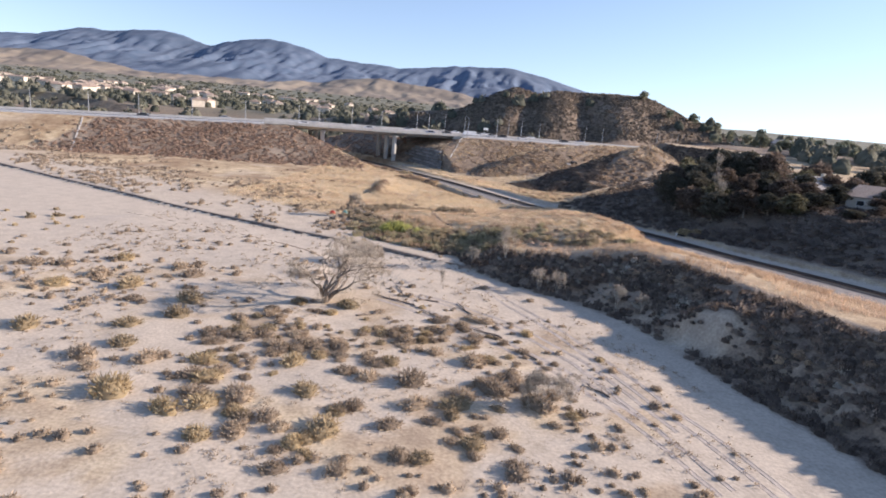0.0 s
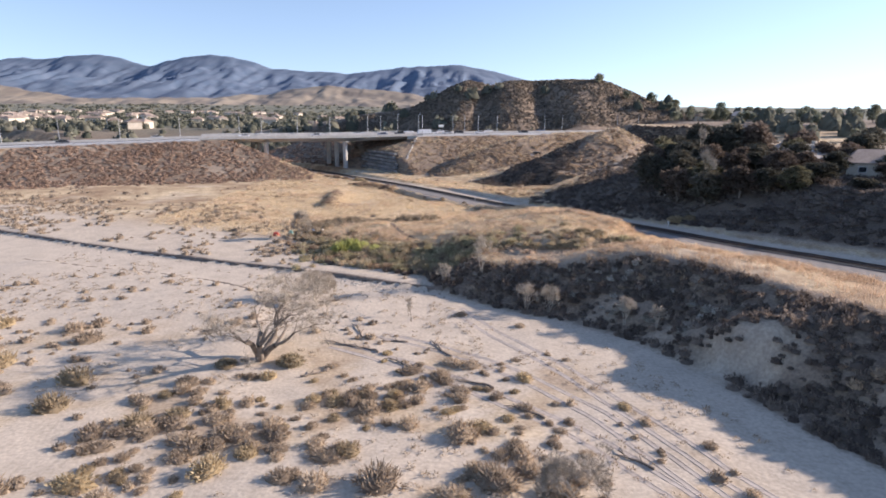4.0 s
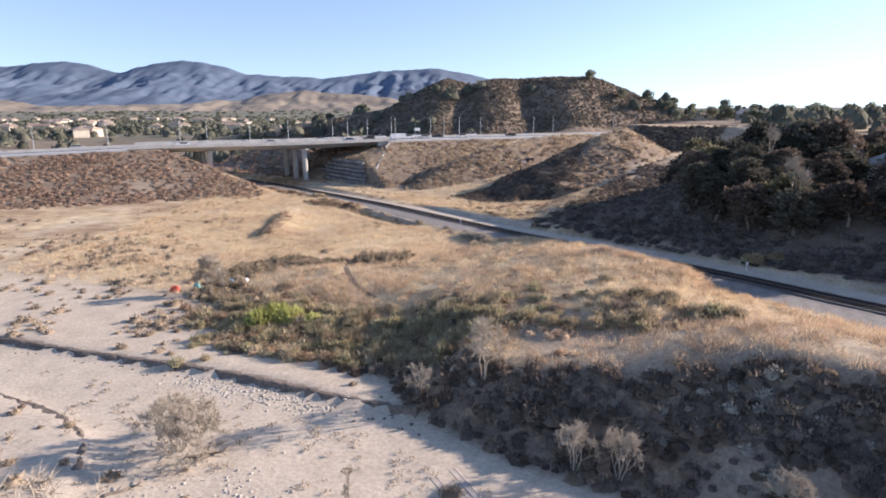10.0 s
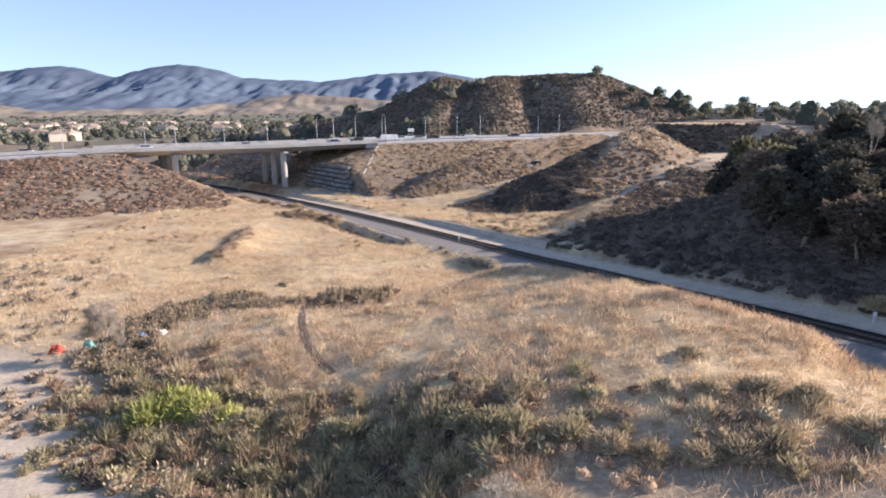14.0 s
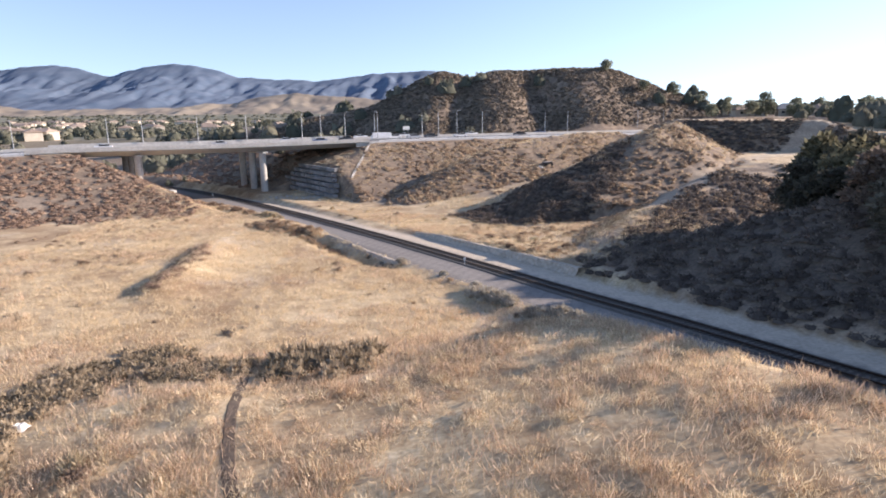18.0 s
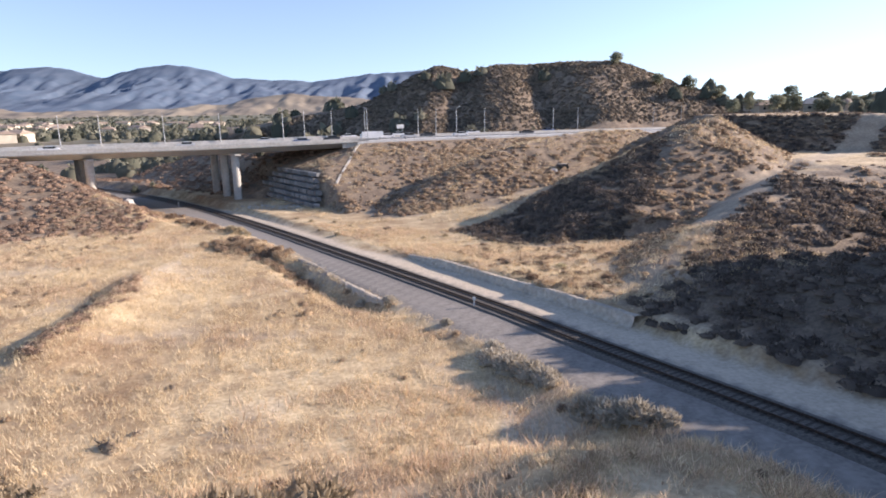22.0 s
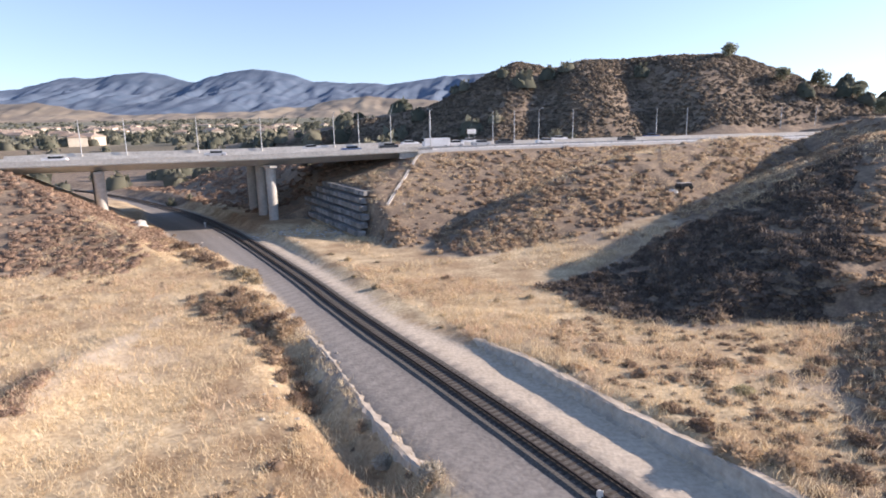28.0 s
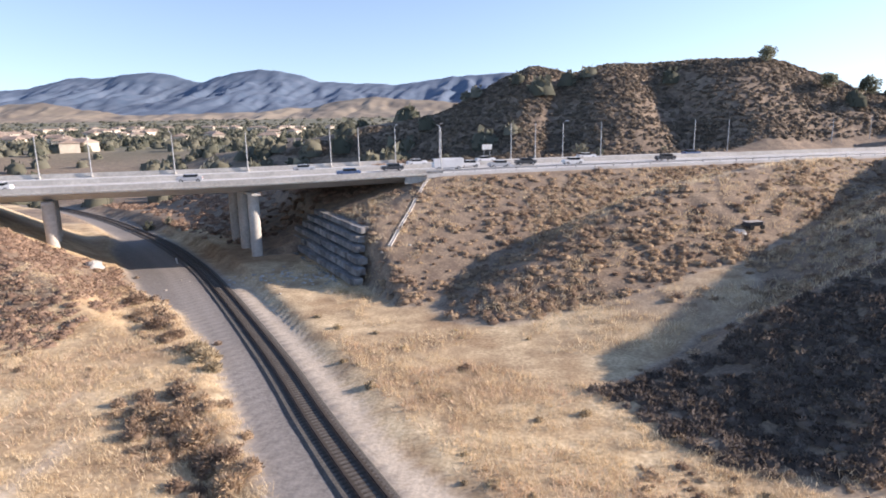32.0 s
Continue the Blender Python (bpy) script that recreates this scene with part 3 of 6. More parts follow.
def scatter(name, label, category, shapes, x, y, size, mat, tall=1.0, sink=0.0, z=None):
    """One mesh of many plants, each a turned and scaled copy of one of the shapes, standing on the ground."""
    x, y, size = np.asarray(x), np.asarray(y), np.asarray(size)
    if z is None:
        z = ground(x, y)
    r = np.random.default_rng(len(x) + 5)
    pick = r.integers(0, len(shapes), len(x))
    P, T, V, G, off = [], [], [], [], 0
    for k, (p, t, v) in enumerate(shapes):
        w = np.where(pick == k)[0]
        if not len(w):
            continue
        a = r.random(len(w)) * 2 * math.pi
        s = size[w]
        px = (p[None, :, 0] * np.cos(a)[:, None] - p[None, :, 1] * np.sin(a)[:, None]) * s[:, None] + x[w][:, None]
        py = (p[None, :, 0] * np.sin(a)[:, None] + p[None, :, 1] * np.cos(a)[:, None]) * s[:, None] + y[w][:, None]
        h = s * tall * (0.75 + 0.5 * r.random(len(w)))
        pz = p[None, :, 2] * h[:, None] + (z[w] - sink * s)[:, None]
        P.append(np.stack([px, py, pz], -1).reshape(-1, 3))
        T.append((t[None] + (np.arange(len(w)) * len(p))[:, None, None] + off).reshape(-1, 3))
        V.append(np.tile(v, len(w)))
        G.append(np.repeat(r.random(len(w)), len(p)))
        off += len(w) * len(p)
    me = raw_mesh(name, np.concatenate(P), np.concatenate(T), np.concatenate(V), np.concatenate(G), mat)
    return tagged(new(name, me), label, category, kind="stuff")


def spread(n, x0, x1, y0, y1, chance, seed):
    """Random places in a rectangle, kept by chance(x, y)."""
    r = np.random.default_rng(seed)
    x, y = r.uniform(x0, x1, n), r.uniform(y0, y1, n)
    keep = r.random(n) < chance(x, y)
    return x[keep], y[keep], r.random(int(keep.sum()))


def d_track(x, y):
    return to_line(x, y, TRACK)[0]


BUSH = [tuft(100 + k, 170, 0.72, 0.7, 0.27, 0.055, 0.45) for k in range(6)]
FAR_BUSH = [tuft(120 + k, 26, nlon=6, nlat=3, width=0.22) for k in range(5)]
SHRUB = [tuft(100 + k, 300, 0.72, 0.66, 0.25, 0.036, 0.5) for k in range(6)]
LOW_BUSH = [tuft(130 + k, 34, 0.55, 0.68, 0.26, 0.075, 0.3, 6, 2) for k in range(6)]
HILL_BUSH = [tuft(136 + k, 12, 0.6, 0.76, 0.24, 0.1, 0.3, 5, 2) for k in range(6)]
SLOPE_BUSH = [tuft(145 + k, 24, 0.55, 0.7, 0.26, 0.092, 0.3, 5, 2) for k in range(6)]
MID_BUSH = [tuft(140 + k, 72, 0.7, 0.7, 0.28, 0.085, 0.4, 7, 3) for k in range(6)]
REEDY = [tuft(160 + k, 170, 0.95, 0.55, 0.5, 0.04, 0.9) for k in range(4)]
GRASS = [blades(180 + k, 11, 0.62, 0.04) for k in range(6)]
TOWN = [tuft(240 + k, 16, 0.9, 0.8, 0.3, 0.2, 0.1, 5, 2) for k in range(5)]
ROUND = [tuft(250 + k, 90, 1.05, 0.6, 0.3, 0.09, 0.15, 7, 4) for k in range(4)]
LUMP = [tuft(200 + k, 60, 1.1, 0.85, 0.22, 0.16, 0.2, 9, 5) for k in range(5)]


# desert shrubs of the wash, one by one where the camera passes nearest
GOLDEN = [(-53.8, 36.2, 2.0), (-45.3, 38.7, 1.7), (-35.4, 35.5, 1.9), (-34.1, 30.1, 1.9), (-46.6, 22.3, 1.7), (-37.3, 25.6, 1.5), (-34.7, 20.8, 1.7), (-25.5, 19.6, 1.5), (-17.1, 21.4, 1.5), (-29.7, 11.4, 2.3), (-23.3, 15.9, 1.4),
          (-13.9, 15.7, 1.5), (-19.5, 6.6, 1.4), (-10.5, 9.8, 1.7), (-17.7, 10.3, 1.2), (-12.1, 7.2, 1.1), (-23.9, 9.8, 1.4), (-21.4, 11.3, 1.5), (-54, 50.7, 1.8), (-0.4, 16.7, 1.4), (14.8, 32.6, 0.8), (1.6, 10.8, 1.4)]
BROWN = [(-52, 41.9, 1.7), (-58.8, 44.5, 1.5), (-40.7, 46, 1.7), (-28, 25.7, 1.4), (-26.5, 24, 1.1), (-22.4, 27.8, 1.3), (-16.7, 26.1, 1.6), (-30.4, 18, 1.4), (-36.4, 17, 1.6), (-34.3, 15, 1.1), (-19.2, 13.4, 1.6), (-11.6, 20.8, 1.2),
         (-9.2, 20.1, 1.5), (-9.1, 23.4, 1.3), (-7.2, 31.1, 1.3), (-9, 14.2, 1.2), (-3.8, 16, 1.4), (-17.2, 7.8, 1.3), (-15.5, 10.6, 1.3), (-17.9, 31.9, 0.9), (-13.1, 24.3, 1.0), (-24.4, 33.7, 1.1), (-27.1, 31.6, 1.0), (-41.4, 33.4, 1.1)]
BROWN += [(-44.2, 49.4, 1.6), (-63.1, 43.3, 1.6), (-26.4, 52.5, 1.2), (-4.8, 35.9, 1.2), (0.7, 27, 1.5), (3.1, 21, 1.8), (-4.9, 20.3, 2.0), (7.4, 19, 1.7), (-12.3, 3.9, 1.1), (19.7, 26.4, 0.8), (8.6, 28.3, 0.6), (15.8, 29.8, 0.7),
          (-3.6, 28.5, 1.2), (-5.5, 11.8, 1.1), (-3.8, 7.4, 1.1), (-7.8, 4.6, 1.1), (5.2, 7.9, 1.3), (-2, 13.4, 1.0), (20.2, 20.4, 0.7), (5.5, 22.1, 1.1), (0.6, 57.6, 0.8), (7.7, 53.6, 0.8), (11.5, 42.9, 0.5), (9.8, 44.4, 0.5), (-3.5, 40.9, 0.7)]
KEY = GOLDEN + BROWN
d_scarp = lambda x, y: to_line(x, y, SCARP)[0]
d_terrace = lambda x, y: inside(x, y, TERRACE)


def wash_chance(x, y):
    """Where shrubs stand in the bed: a belt between the open channel and the wheel tracks."""
    ds, di = d_scarp(x, y), d_terrace(x, y)
    open_sand = sstep(9 - 6 * sstep(-25, -40, x), 17 - 7 * sstep(-25, -40, x), ds) * sstep(-9, -24, di + 8 * (fbm(x, y, 18, 33) - 0.5))
    track = 1 - 0.92 * np.exp(-((y - (9 - 0.55 * (x + 24))) / 4.5) ** 2) * (x < -8)
    return open_sand * track * sstep(0.3, 0.55, fbm(x, y, 11, 31)) * (0.25 + 0.75 * sstep(62, 40, y)) * (di < -3)


bx, by, br = spread(3900, -85, 30, -42, 75, lambda x, y: wash_chance(x, y) * sstep(-42, -8, y) * sstep(-85, -62, x), 41)
order = np.argsort((bx + 8) ** 2 + (by - 25) ** 2)
bx, by, br = bx[order], by[order], br[order]
shrub_meshes = [raw_mesh("desert_shrub", p * np.array([1 + 0.25 * (k % 3), 1, 0.9]), t, v, 0.0, M["shrub" if k % 2 == 0 else "grey_shrub"]) for k, (p, t, v) in enumerate(SHRUB)]
places = KEY + [(a, b, 0.42 + 0.85 * c * c) for a, b, c in zip(bx[:230], by[:230], br[:230])]
shrub_z = ground(np.array([p[0] for p in places]), np.array([p[1] for p in places]))
for k, ((sx, sy, size), sz) in enumerate(zip(places, shrub_z)):
    golden = k < len(GOLDEN) or (k >= len(KEY) and k % 4 == 0)
    ob = new("desert_shrub", shrub_meshes[2 * (k % 3) + (0 if golden else 1)])
    ob.matrix_world = pose(sx, sy, float(sz), 0, 0, (k * 77) % 360) @ Matrix.Diagonal((size, size, size * (0.75 + 0.5 * ((k * 13) % 7) / 7), 1))
    tagged(ob, "rounded golden dry shrub on the pale sand" if golden else "low grey-brown dry shrub on the pale sand", "shrub", "shrubs of the wash")
scatter("desert_scrub", "low dry shrubs scattered over the sand", "shrubs", MID_BUSH, bx[230:], by[230:], 0.35 + 0.6 * br[230:] ** 2, M["grey_shrub"], 1.05)
lx, ly, lr = spread(13000, -190, -5, 70, 190, lambda x, y: 0.6 * sstep(0, -3, d_scarp(x, y)) * sstep(-60, -22, d_scarp(x, y)) * sstep(0.38, 0.6, fbm(x, y, 9, 35)) * (d_terrace(x, y) < -2), 43)
scatter("flood_plain_scrub", "low brown shrubs on the sandy flood plain", "shrubs", LOW_BUSH, lx, ly, 0.45 + 0.95 * lr ** 2, M["grey_shrub"], 1.1)
lx, ly, lr = spread(5000, -300, -70, -20, 130, lambda x, y: 0.3 * sstep(14, 24, d_scarp(x, y)) * sstep(0.4, 0.6, fbm(x, y, 11, 31)), 44)
scatter("outer_wash_scrub", "low dry shrubs over the far side of the wash", "shrubs", FAR_BUSH, lx, ly, 0.5 + 0.8 * lr ** 2, M["shrub"])
lx, ly, lr = spread(9000, -70, 25, -10, 90, lambda x, y: 0.8 * (d_scarp(x, y) > 4) * (d_terrace(x, y) < -4) * sstep(0.42, 0.62, fbm(x, y, 7, 37)), 45)
scatter("sand_weeds", "small dry weeds and twigs on the sand", "weeds", [tuft(220 + k, 16, 0.6, 0, 0.5, 0.1, 0.6) for k in range(4)], lx, ly, 0.16 + 0.3 * lr, M["grey_shrub"])

# river bank scrub
def on_bluff(x, y, lo, hi):
    di = d_terrace(x, y)
    return (di > lo) * (di < hi * bluff_width(x)) * (y + 0.33 * (x - 10) < 72 + 3 * (fbm(x, y, 7, 58) - 0.5)) * (x > -7)


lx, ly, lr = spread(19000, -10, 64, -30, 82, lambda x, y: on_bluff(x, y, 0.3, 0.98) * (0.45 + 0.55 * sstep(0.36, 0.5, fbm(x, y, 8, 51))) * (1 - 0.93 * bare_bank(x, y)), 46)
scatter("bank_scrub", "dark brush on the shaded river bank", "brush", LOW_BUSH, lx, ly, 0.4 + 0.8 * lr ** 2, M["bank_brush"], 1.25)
lx, ly, lr = spread(1900, -8, 62, -30, 80, lambda x, y: on_bluff(x, y, 3.5, 0.9) * sstep(0.45, 0.58, fbm(x, y, 9, 53)) * (1 - bare_bank(x, y)), 47)
scatter("bank_sagebrush", "pale grey sagebrush along the upper bank", "brush", MID_BUSH, lx, ly, 0.45 + 0.55 * lr, M["silver"])
lx, ly, lr = spread(900, -4, 62, -30, 80, lambda x, y: on_bluff(x, y, 4, 1.05) * sstep(0.5, 0.6, fbm(x, y, 6, 54)), 66)
scatter("bank_rabbitbrush", "russet and golden brush near the lip of the bluff", "brush", MID_BUSH, lx, ly, 0.45 + 0.5 * lr, M["chaparral"])

# brush round the terrace
def hump_edge(x, y):
    """The belt of brush along the southern foot of the grassy hump."""
    yl = y + 0.33 * (x - 10)
    belt = sstep(76 - 6 * sstep(8, -2, x), 78 - 5 * sstep(8, -2, x), yl) * sstep(86.5, 82.5, yl + 3 * (fbm(x, y, 6, 56) - 0.5)) * (x > -24) * sstep(27, 22, x) * (1 - 0.85 * sstep(2, 10, x))
    corner = np.exp(-((x + 23) / 5) ** 2 - ((y - 92) / 6) ** 2)
    return np.clip(np.maximum(belt, corner), 0, 1) * sstep(0.2, 0.42, fbm(x, y, 5, 55))


lx, ly, lr = spread(5600, -34, 34, 66, 106, hump_edge, 48)
third = len(lx) // 3
scatter("terrace_brush", "olive and brown brush at the foot of the grassy terrace", "brush", MID_BUSH[:4] + REEDY[:2], lx[:third], ly[:third], 0.5 + 0.8 * lr[:third], M["olive"])
scatter("brown_terrace_brush", "brown dry brush at the foot of the grassy terrace", "brush", MID_BUSH + REEDY[:2], lx[third:2 * third], ly[third:2 * third], 0.4 + 0.65 * lr[third:2 * third], M["chaparral"])
scatter("green_terrace_brush", "dull green brush at the foot of the grassy terrace", "brush", MID_BUSH[:4] + REEDY, lx[2 * third:], ly[2 * third:], 0.5 + 0.7 * lr[2 * third:], M["green"])
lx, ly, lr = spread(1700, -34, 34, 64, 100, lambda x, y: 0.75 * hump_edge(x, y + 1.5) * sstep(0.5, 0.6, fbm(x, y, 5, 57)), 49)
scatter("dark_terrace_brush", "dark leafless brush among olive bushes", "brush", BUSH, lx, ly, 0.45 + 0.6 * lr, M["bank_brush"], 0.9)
lx, ly, lr = spread(2600, -28, 26, 60, 90, lambda x, y: (d_terrace(x, y) > -3) * sstep(69, 72, y + 0.33 * (x - 10)) * sstep(80, 76, y + 0.33 * (x - 10)) * (x < 12) * 0.6 * sstep(0.4, 0.55, fbm(x, y, 5, 59)), 67)
scatter("russet_belt_brush", "low russet weeds and brush before the terrace", "brush", MID_BUSH + REEDY, lx, ly, 0.3 + 0.45 * lr, M["russet"], 0.9)
lx, ly, lr = spread(2900, -40, 8, 98, 124, lambda x, y: np.maximum(np.exp(-((y - 117.6 - 0.06 * (x + 12)) / 2.3) ** 2) * (x > -31) * (x < -5.5 + 3 * (fbm(x, y, 3, 91) - 0.5)) * (np.abs(x + 14.6) > 0.8), 0.9 * np.exp(-((d_terrace(x, y)) / 2.5) ** 2) * (x < -22) * (y > 96)), 50)
east = lx > -13
scatter("hedge_brush", "olive-brown brush across the terrace top", "brush", MID_BUSH, lx[east], ly[east], 0.85 + 0.7 * lr[east], M["hedge"], 1.4)
scatter("brown_hedge_brush", "dark brown brush across the terrace top", "brush", MID_BUSH, lx[~east], ly[~east], 0.55 + 0.65 * lr[~east], M["hedge"], 1.1)

# dry grass
FOOTPATH = spline([(-16.5, 122), (-14.6, 113), (-13.4, 107), (-11.8, 101.5), (-10.5, 98), (-8.0, 93.5)], 0.5)
def grass_chance(x, y):
    dt, di, ds = d_track(x, y), d_terrace(x, y), d_scarp(x, y)
    west = ((di > 0.5) | (ds < -20)) & (dt < -road_side(y) - 0.2)
    bank = (di > -0.5) & (di < 0.99 * bluff_width(x)) & (x > -6) & (y + 0.33 * (x - 10) < 72)
    path = np.exp(-(to_line(x, y, FOOTPATH)[0] / 0.55) ** 2)
    east = (dt > 6.5) & (dt < 36) & (y > 148) & (y < 235) & (spur_foot(x, y) < 0.8)
    thin = 1 - 0.55 * (x > 6) * (x < 40) * sstep(81, 77, y + 0.33 * (x - 10)) * (dt < -9)
    return (west | east) * (~bank) * thin * (1 - 0.4 * (di > 2) * (y < 116) * (dt < -12)) * (0.35 + 0.65 * sstep(0.35, 0.6, fbm(x, y, 4, 61))) * (1 - path)
lx, ly, lr = spread(74000, -70, 58, 62, 228, grass_chance, 51)
scatter("dry_grass", "knee-high golden dry grass", "grass", GRASS, lx, ly, 0.30 + 0.30 * lr, M["straw"])
lx, ly, lr = spread(30000, -32, 60, 40, 128, lambda x, y: grass_chance(x, y) * (d_terrace(x, y) > 2) * np.maximum(sstep(0.42, 0.58, fbm(x, y, 9, 63)), 0.7 * sstep(80, 74, y + 0.33 * (x - 10))), 52)
scatter("dry_weeds", "taller russet dry weeds on the terrace", "weeds", [blades(230 + k, 15, 0.6, 0.036) for k in range(4)], lx, ly, 0.42 + 0.4 * lr, M["russet"])
lx, ly, lr = spread(4500, -75, 30, 115, 225, lambda x, y: 0.2 * grass_chance(x, y) * sstep(0.4, 0.6, fbm(x, y, 14, 64)), 53)
scatter("field_shrubs", "low brown shrubs in the dry grass", "shrubs", MID_BUSH, lx, ly, 0.3 + 0.6 * lr ** 2, M["chaparral"])

lx, ly, lr = spread(1500, 4, 36, 152, 186, lambda x, y: (d_track(x, y) > 8) * (spur_foot(x, y) < 1) * (0.15 + 0.6 * sstep(0.45, 0.6, fbm(x, y, 5, 92))), 81)
scatter("verge_field_brush", "low brown brush in the grass below the spur", "brush", MID_BUSH, lx, ly, 0.25 + 0.45 * lr ** 2, M["chaparral"], 0.9)

walk_bed = FOOTPATH.copy()
edge = 0.28 + 0.1 * fbm(walk_bed[:, 0], walk_bed[:, 1], 1.5, 77)
side_x = np.gradient(walk_bed[:, 1]) / np.hypot(np.gradient(walk_bed[:, 0]), np.gradient(walk_bed[:, 1]))
side_y = -np.gradient(walk_bed[:, 0]) / np.hypot(np.gradient(walk_bed[:, 0]), np.gradient(walk_bed[:, 1]))
strip = []
for s in (-1.6, -1.0, 0.0, 1.0, 1.6):
    qx, qy = walk_bed[:, 0] + side_x * s * edge, walk_bed[:, 1] + side_y * s * edge
    strip.append(np.stack([qx, qy, ground(qx, qy) + (0.03 if abs(s) <= 1 else -0.08)], -1))
v = np.stack(strip, 1)
i = np.arange(v.shape[0] * 5).reshape(-1, 5)
M["path_soil"] = plain("trodden_soil", (0.10, 0.072, 0.052), (0.19, 0.14, 0.10), 3.0, 0.95, 0.03)
tagged(new("footpath", mesh_from("footpath", v.reshape(-1, 3), np.stack([i[:-1, :-1], i[:-1, 1:], i[1:, 1:], i[1:, :-1]], -1).reshape(-1, 4).tolist(), M["path_soil"])), "narrow trodden footpath over the grassy terrace", "path", kind="structure")

lx, ly, lr = spread(26000, -68, 45, 116, 226, lambda x, y: grass_chance(x, y) * sstep(0.5, 0.64, fbm(x, y, 8, 62)) * 0.8, 64)
scatter("field_weeds", "patches of russet dry weeds in the grass", "weeds", [blades(270 + k, 10, 0.7, 0.045) for k in range(4)], lx, ly, 0.38 + 0.35 * lr, M["russet"])

FLUFF = [tuft(280 + k, 44, 0.7, 0, 0.55, 0.028, 0.9) for k in range(5)]
lx, ly, lr = spread(17000, -26, 50, 52, 128, lambda x, y: grass_chance(x, y) * (d_terrace(x, y) > 6) * (0.25 + 0.75 * sstep(0.4, 0.58, fbm(x, y, 3.5, 82))), 65)
lip = (ly + 0.33 * (lx - 10) < 79) & (lx > 6)
scatter("umber_clumps", "dense clumps of dark russet grass over the bluff", "grass", FLUFF, lx[lip], ly[lip], 0.45 + 0.5 * lr[lip], M["umber"], 0.85)
lx, ly, lr = lx[~lip], ly[~lip], lr[~lip]
half = len(lx) // 3
scatter("grass_clumps", "dense fluffy clumps of pale dry grass", "grass", FLUFF, lx[:half], ly[:half], 0.45 + 0.45 * lr[:half], M["straw"], 0.85)
tan = 2 * half
scatter("russet_clumps", "dense clumps of russet dry grass", "grass", FLUFF, lx[half:tan], ly[half:tan], 0.4 + 0.45 * lr[half:tan], M["russet"], 0.85)
scatter("brown_clumps", "dense clumps of brown dry grass on the terrace", "grass", FLUFF, lx[tan:], ly[tan:], 0.4 + 0.45 * lr[tan:], M["umber"], 0.85)

# slopes
def slope_of(x, y):
    return np.hypot(ground(x + 1, y) - ground(x - 1, y), ground(x, y + 1) - ground(x, y - 1)) / 2
def freeway_side(x, y):
    df = (road_edge(x) - y) / math.hypot(1, 0.4)
    return (df > 0.5) * sstep(42, 34, df)
lx, ly, lr = spread(11000, -175, -55, 160, 245, lambda x, y: freeway_side(x, y) * (d_track(x, y) < -13) * (0.35 + 0.65 * sstep(0.35, 0.55, fbm(x, y, 7, 65))) * sstep(-172, -150, x), 54)
scatter("embankment_scrub", "dense red-brown scrub on the freeway embankment", "scrub", SLOPE_BUSH, lx, ly, 0.6 + 0.7 * lr, M["red_scrub"], 0.8)
lx, ly, lr = spread(31000, -45, 125, 165, 295, lambda x, y: (d_track(x, y) > 12 + 6 * (y < 225)) * sstep(0.1, 0.24, slope_of(x, y)) * (0.3 + 0.7 * sstep(0.4, 0.55, fbm(x, y, 9, 66))) * (y < road_edge(x) - 1) * (np.abs(to_line(x, y, TRAIL)[0]) > 2.8) * 0.6 * (1 - 0.85 * (x > 0) * (x < 31 + 0.6 * (y - 185)) * (y < 214) * (y > 180)), 55)
scatter("hillside_scrub", "brown scrub over the cut hillsides", "scrub", SLOPE_BUSH, lx, ly, 0.5 + 0.85 * lr ** 1.5, M["chaparral"], 0.8)
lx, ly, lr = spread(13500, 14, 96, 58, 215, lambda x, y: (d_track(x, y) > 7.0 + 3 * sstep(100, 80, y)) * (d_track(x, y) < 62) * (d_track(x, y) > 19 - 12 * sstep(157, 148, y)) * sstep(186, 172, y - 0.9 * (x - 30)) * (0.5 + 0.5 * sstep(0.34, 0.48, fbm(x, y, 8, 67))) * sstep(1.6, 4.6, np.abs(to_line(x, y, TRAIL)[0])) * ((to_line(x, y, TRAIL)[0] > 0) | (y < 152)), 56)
scatter("shaded_scrub", "brush on the shaded slope above the track, coloured dark for shade", "scrub", SLOPE_BUSH, lx, ly, 0.65 + 0.8 * lr, M["shade_toned_scrub"], 0.85)
lx, ly, lr = spread(40000, -130, 160, 290, 400, lambda x, y: ((ground(x, y) > 9) | (x > 60)) * (y > road_edge(x) + 34.2) * (0.4 + 0.6 * sstep(0.36, 0.52, fbm(x, y, 16, 68))) * 0.85, 57)
scatter("hill_chaparral", "brown chaparral covering the rounded hill", "chaparral", HILL_BUSH, lx, ly, 0.72 + 1.1 * lr ** 3, M["hill_scrub"], 0.9)
# darker brush stands in for chaparral over the shaded part of the flank
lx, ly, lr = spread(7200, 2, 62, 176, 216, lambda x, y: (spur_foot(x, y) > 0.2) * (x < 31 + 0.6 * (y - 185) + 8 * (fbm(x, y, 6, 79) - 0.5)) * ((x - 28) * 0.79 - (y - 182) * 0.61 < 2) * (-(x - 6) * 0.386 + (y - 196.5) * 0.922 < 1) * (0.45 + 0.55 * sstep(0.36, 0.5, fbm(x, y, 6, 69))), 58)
scatter("spur_scrub", "dark red-brown brush on the flank of the spur, darkened further for shade", "scrub", LOW_BUSH, lx, ly, 0.5 + 0.6 * lr, M["shade_toned_scrub"])
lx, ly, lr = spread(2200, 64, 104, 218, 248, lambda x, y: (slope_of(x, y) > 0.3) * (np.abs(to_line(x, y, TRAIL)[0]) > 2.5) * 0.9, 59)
scatter("knoll_scrub", "brush on the steep face of the knoll, coloured dark for shade", "scrub", SLOPE_BUSH, lx, ly, 0.5 + 0.6 * lr, M["shade_toned_scrub"])
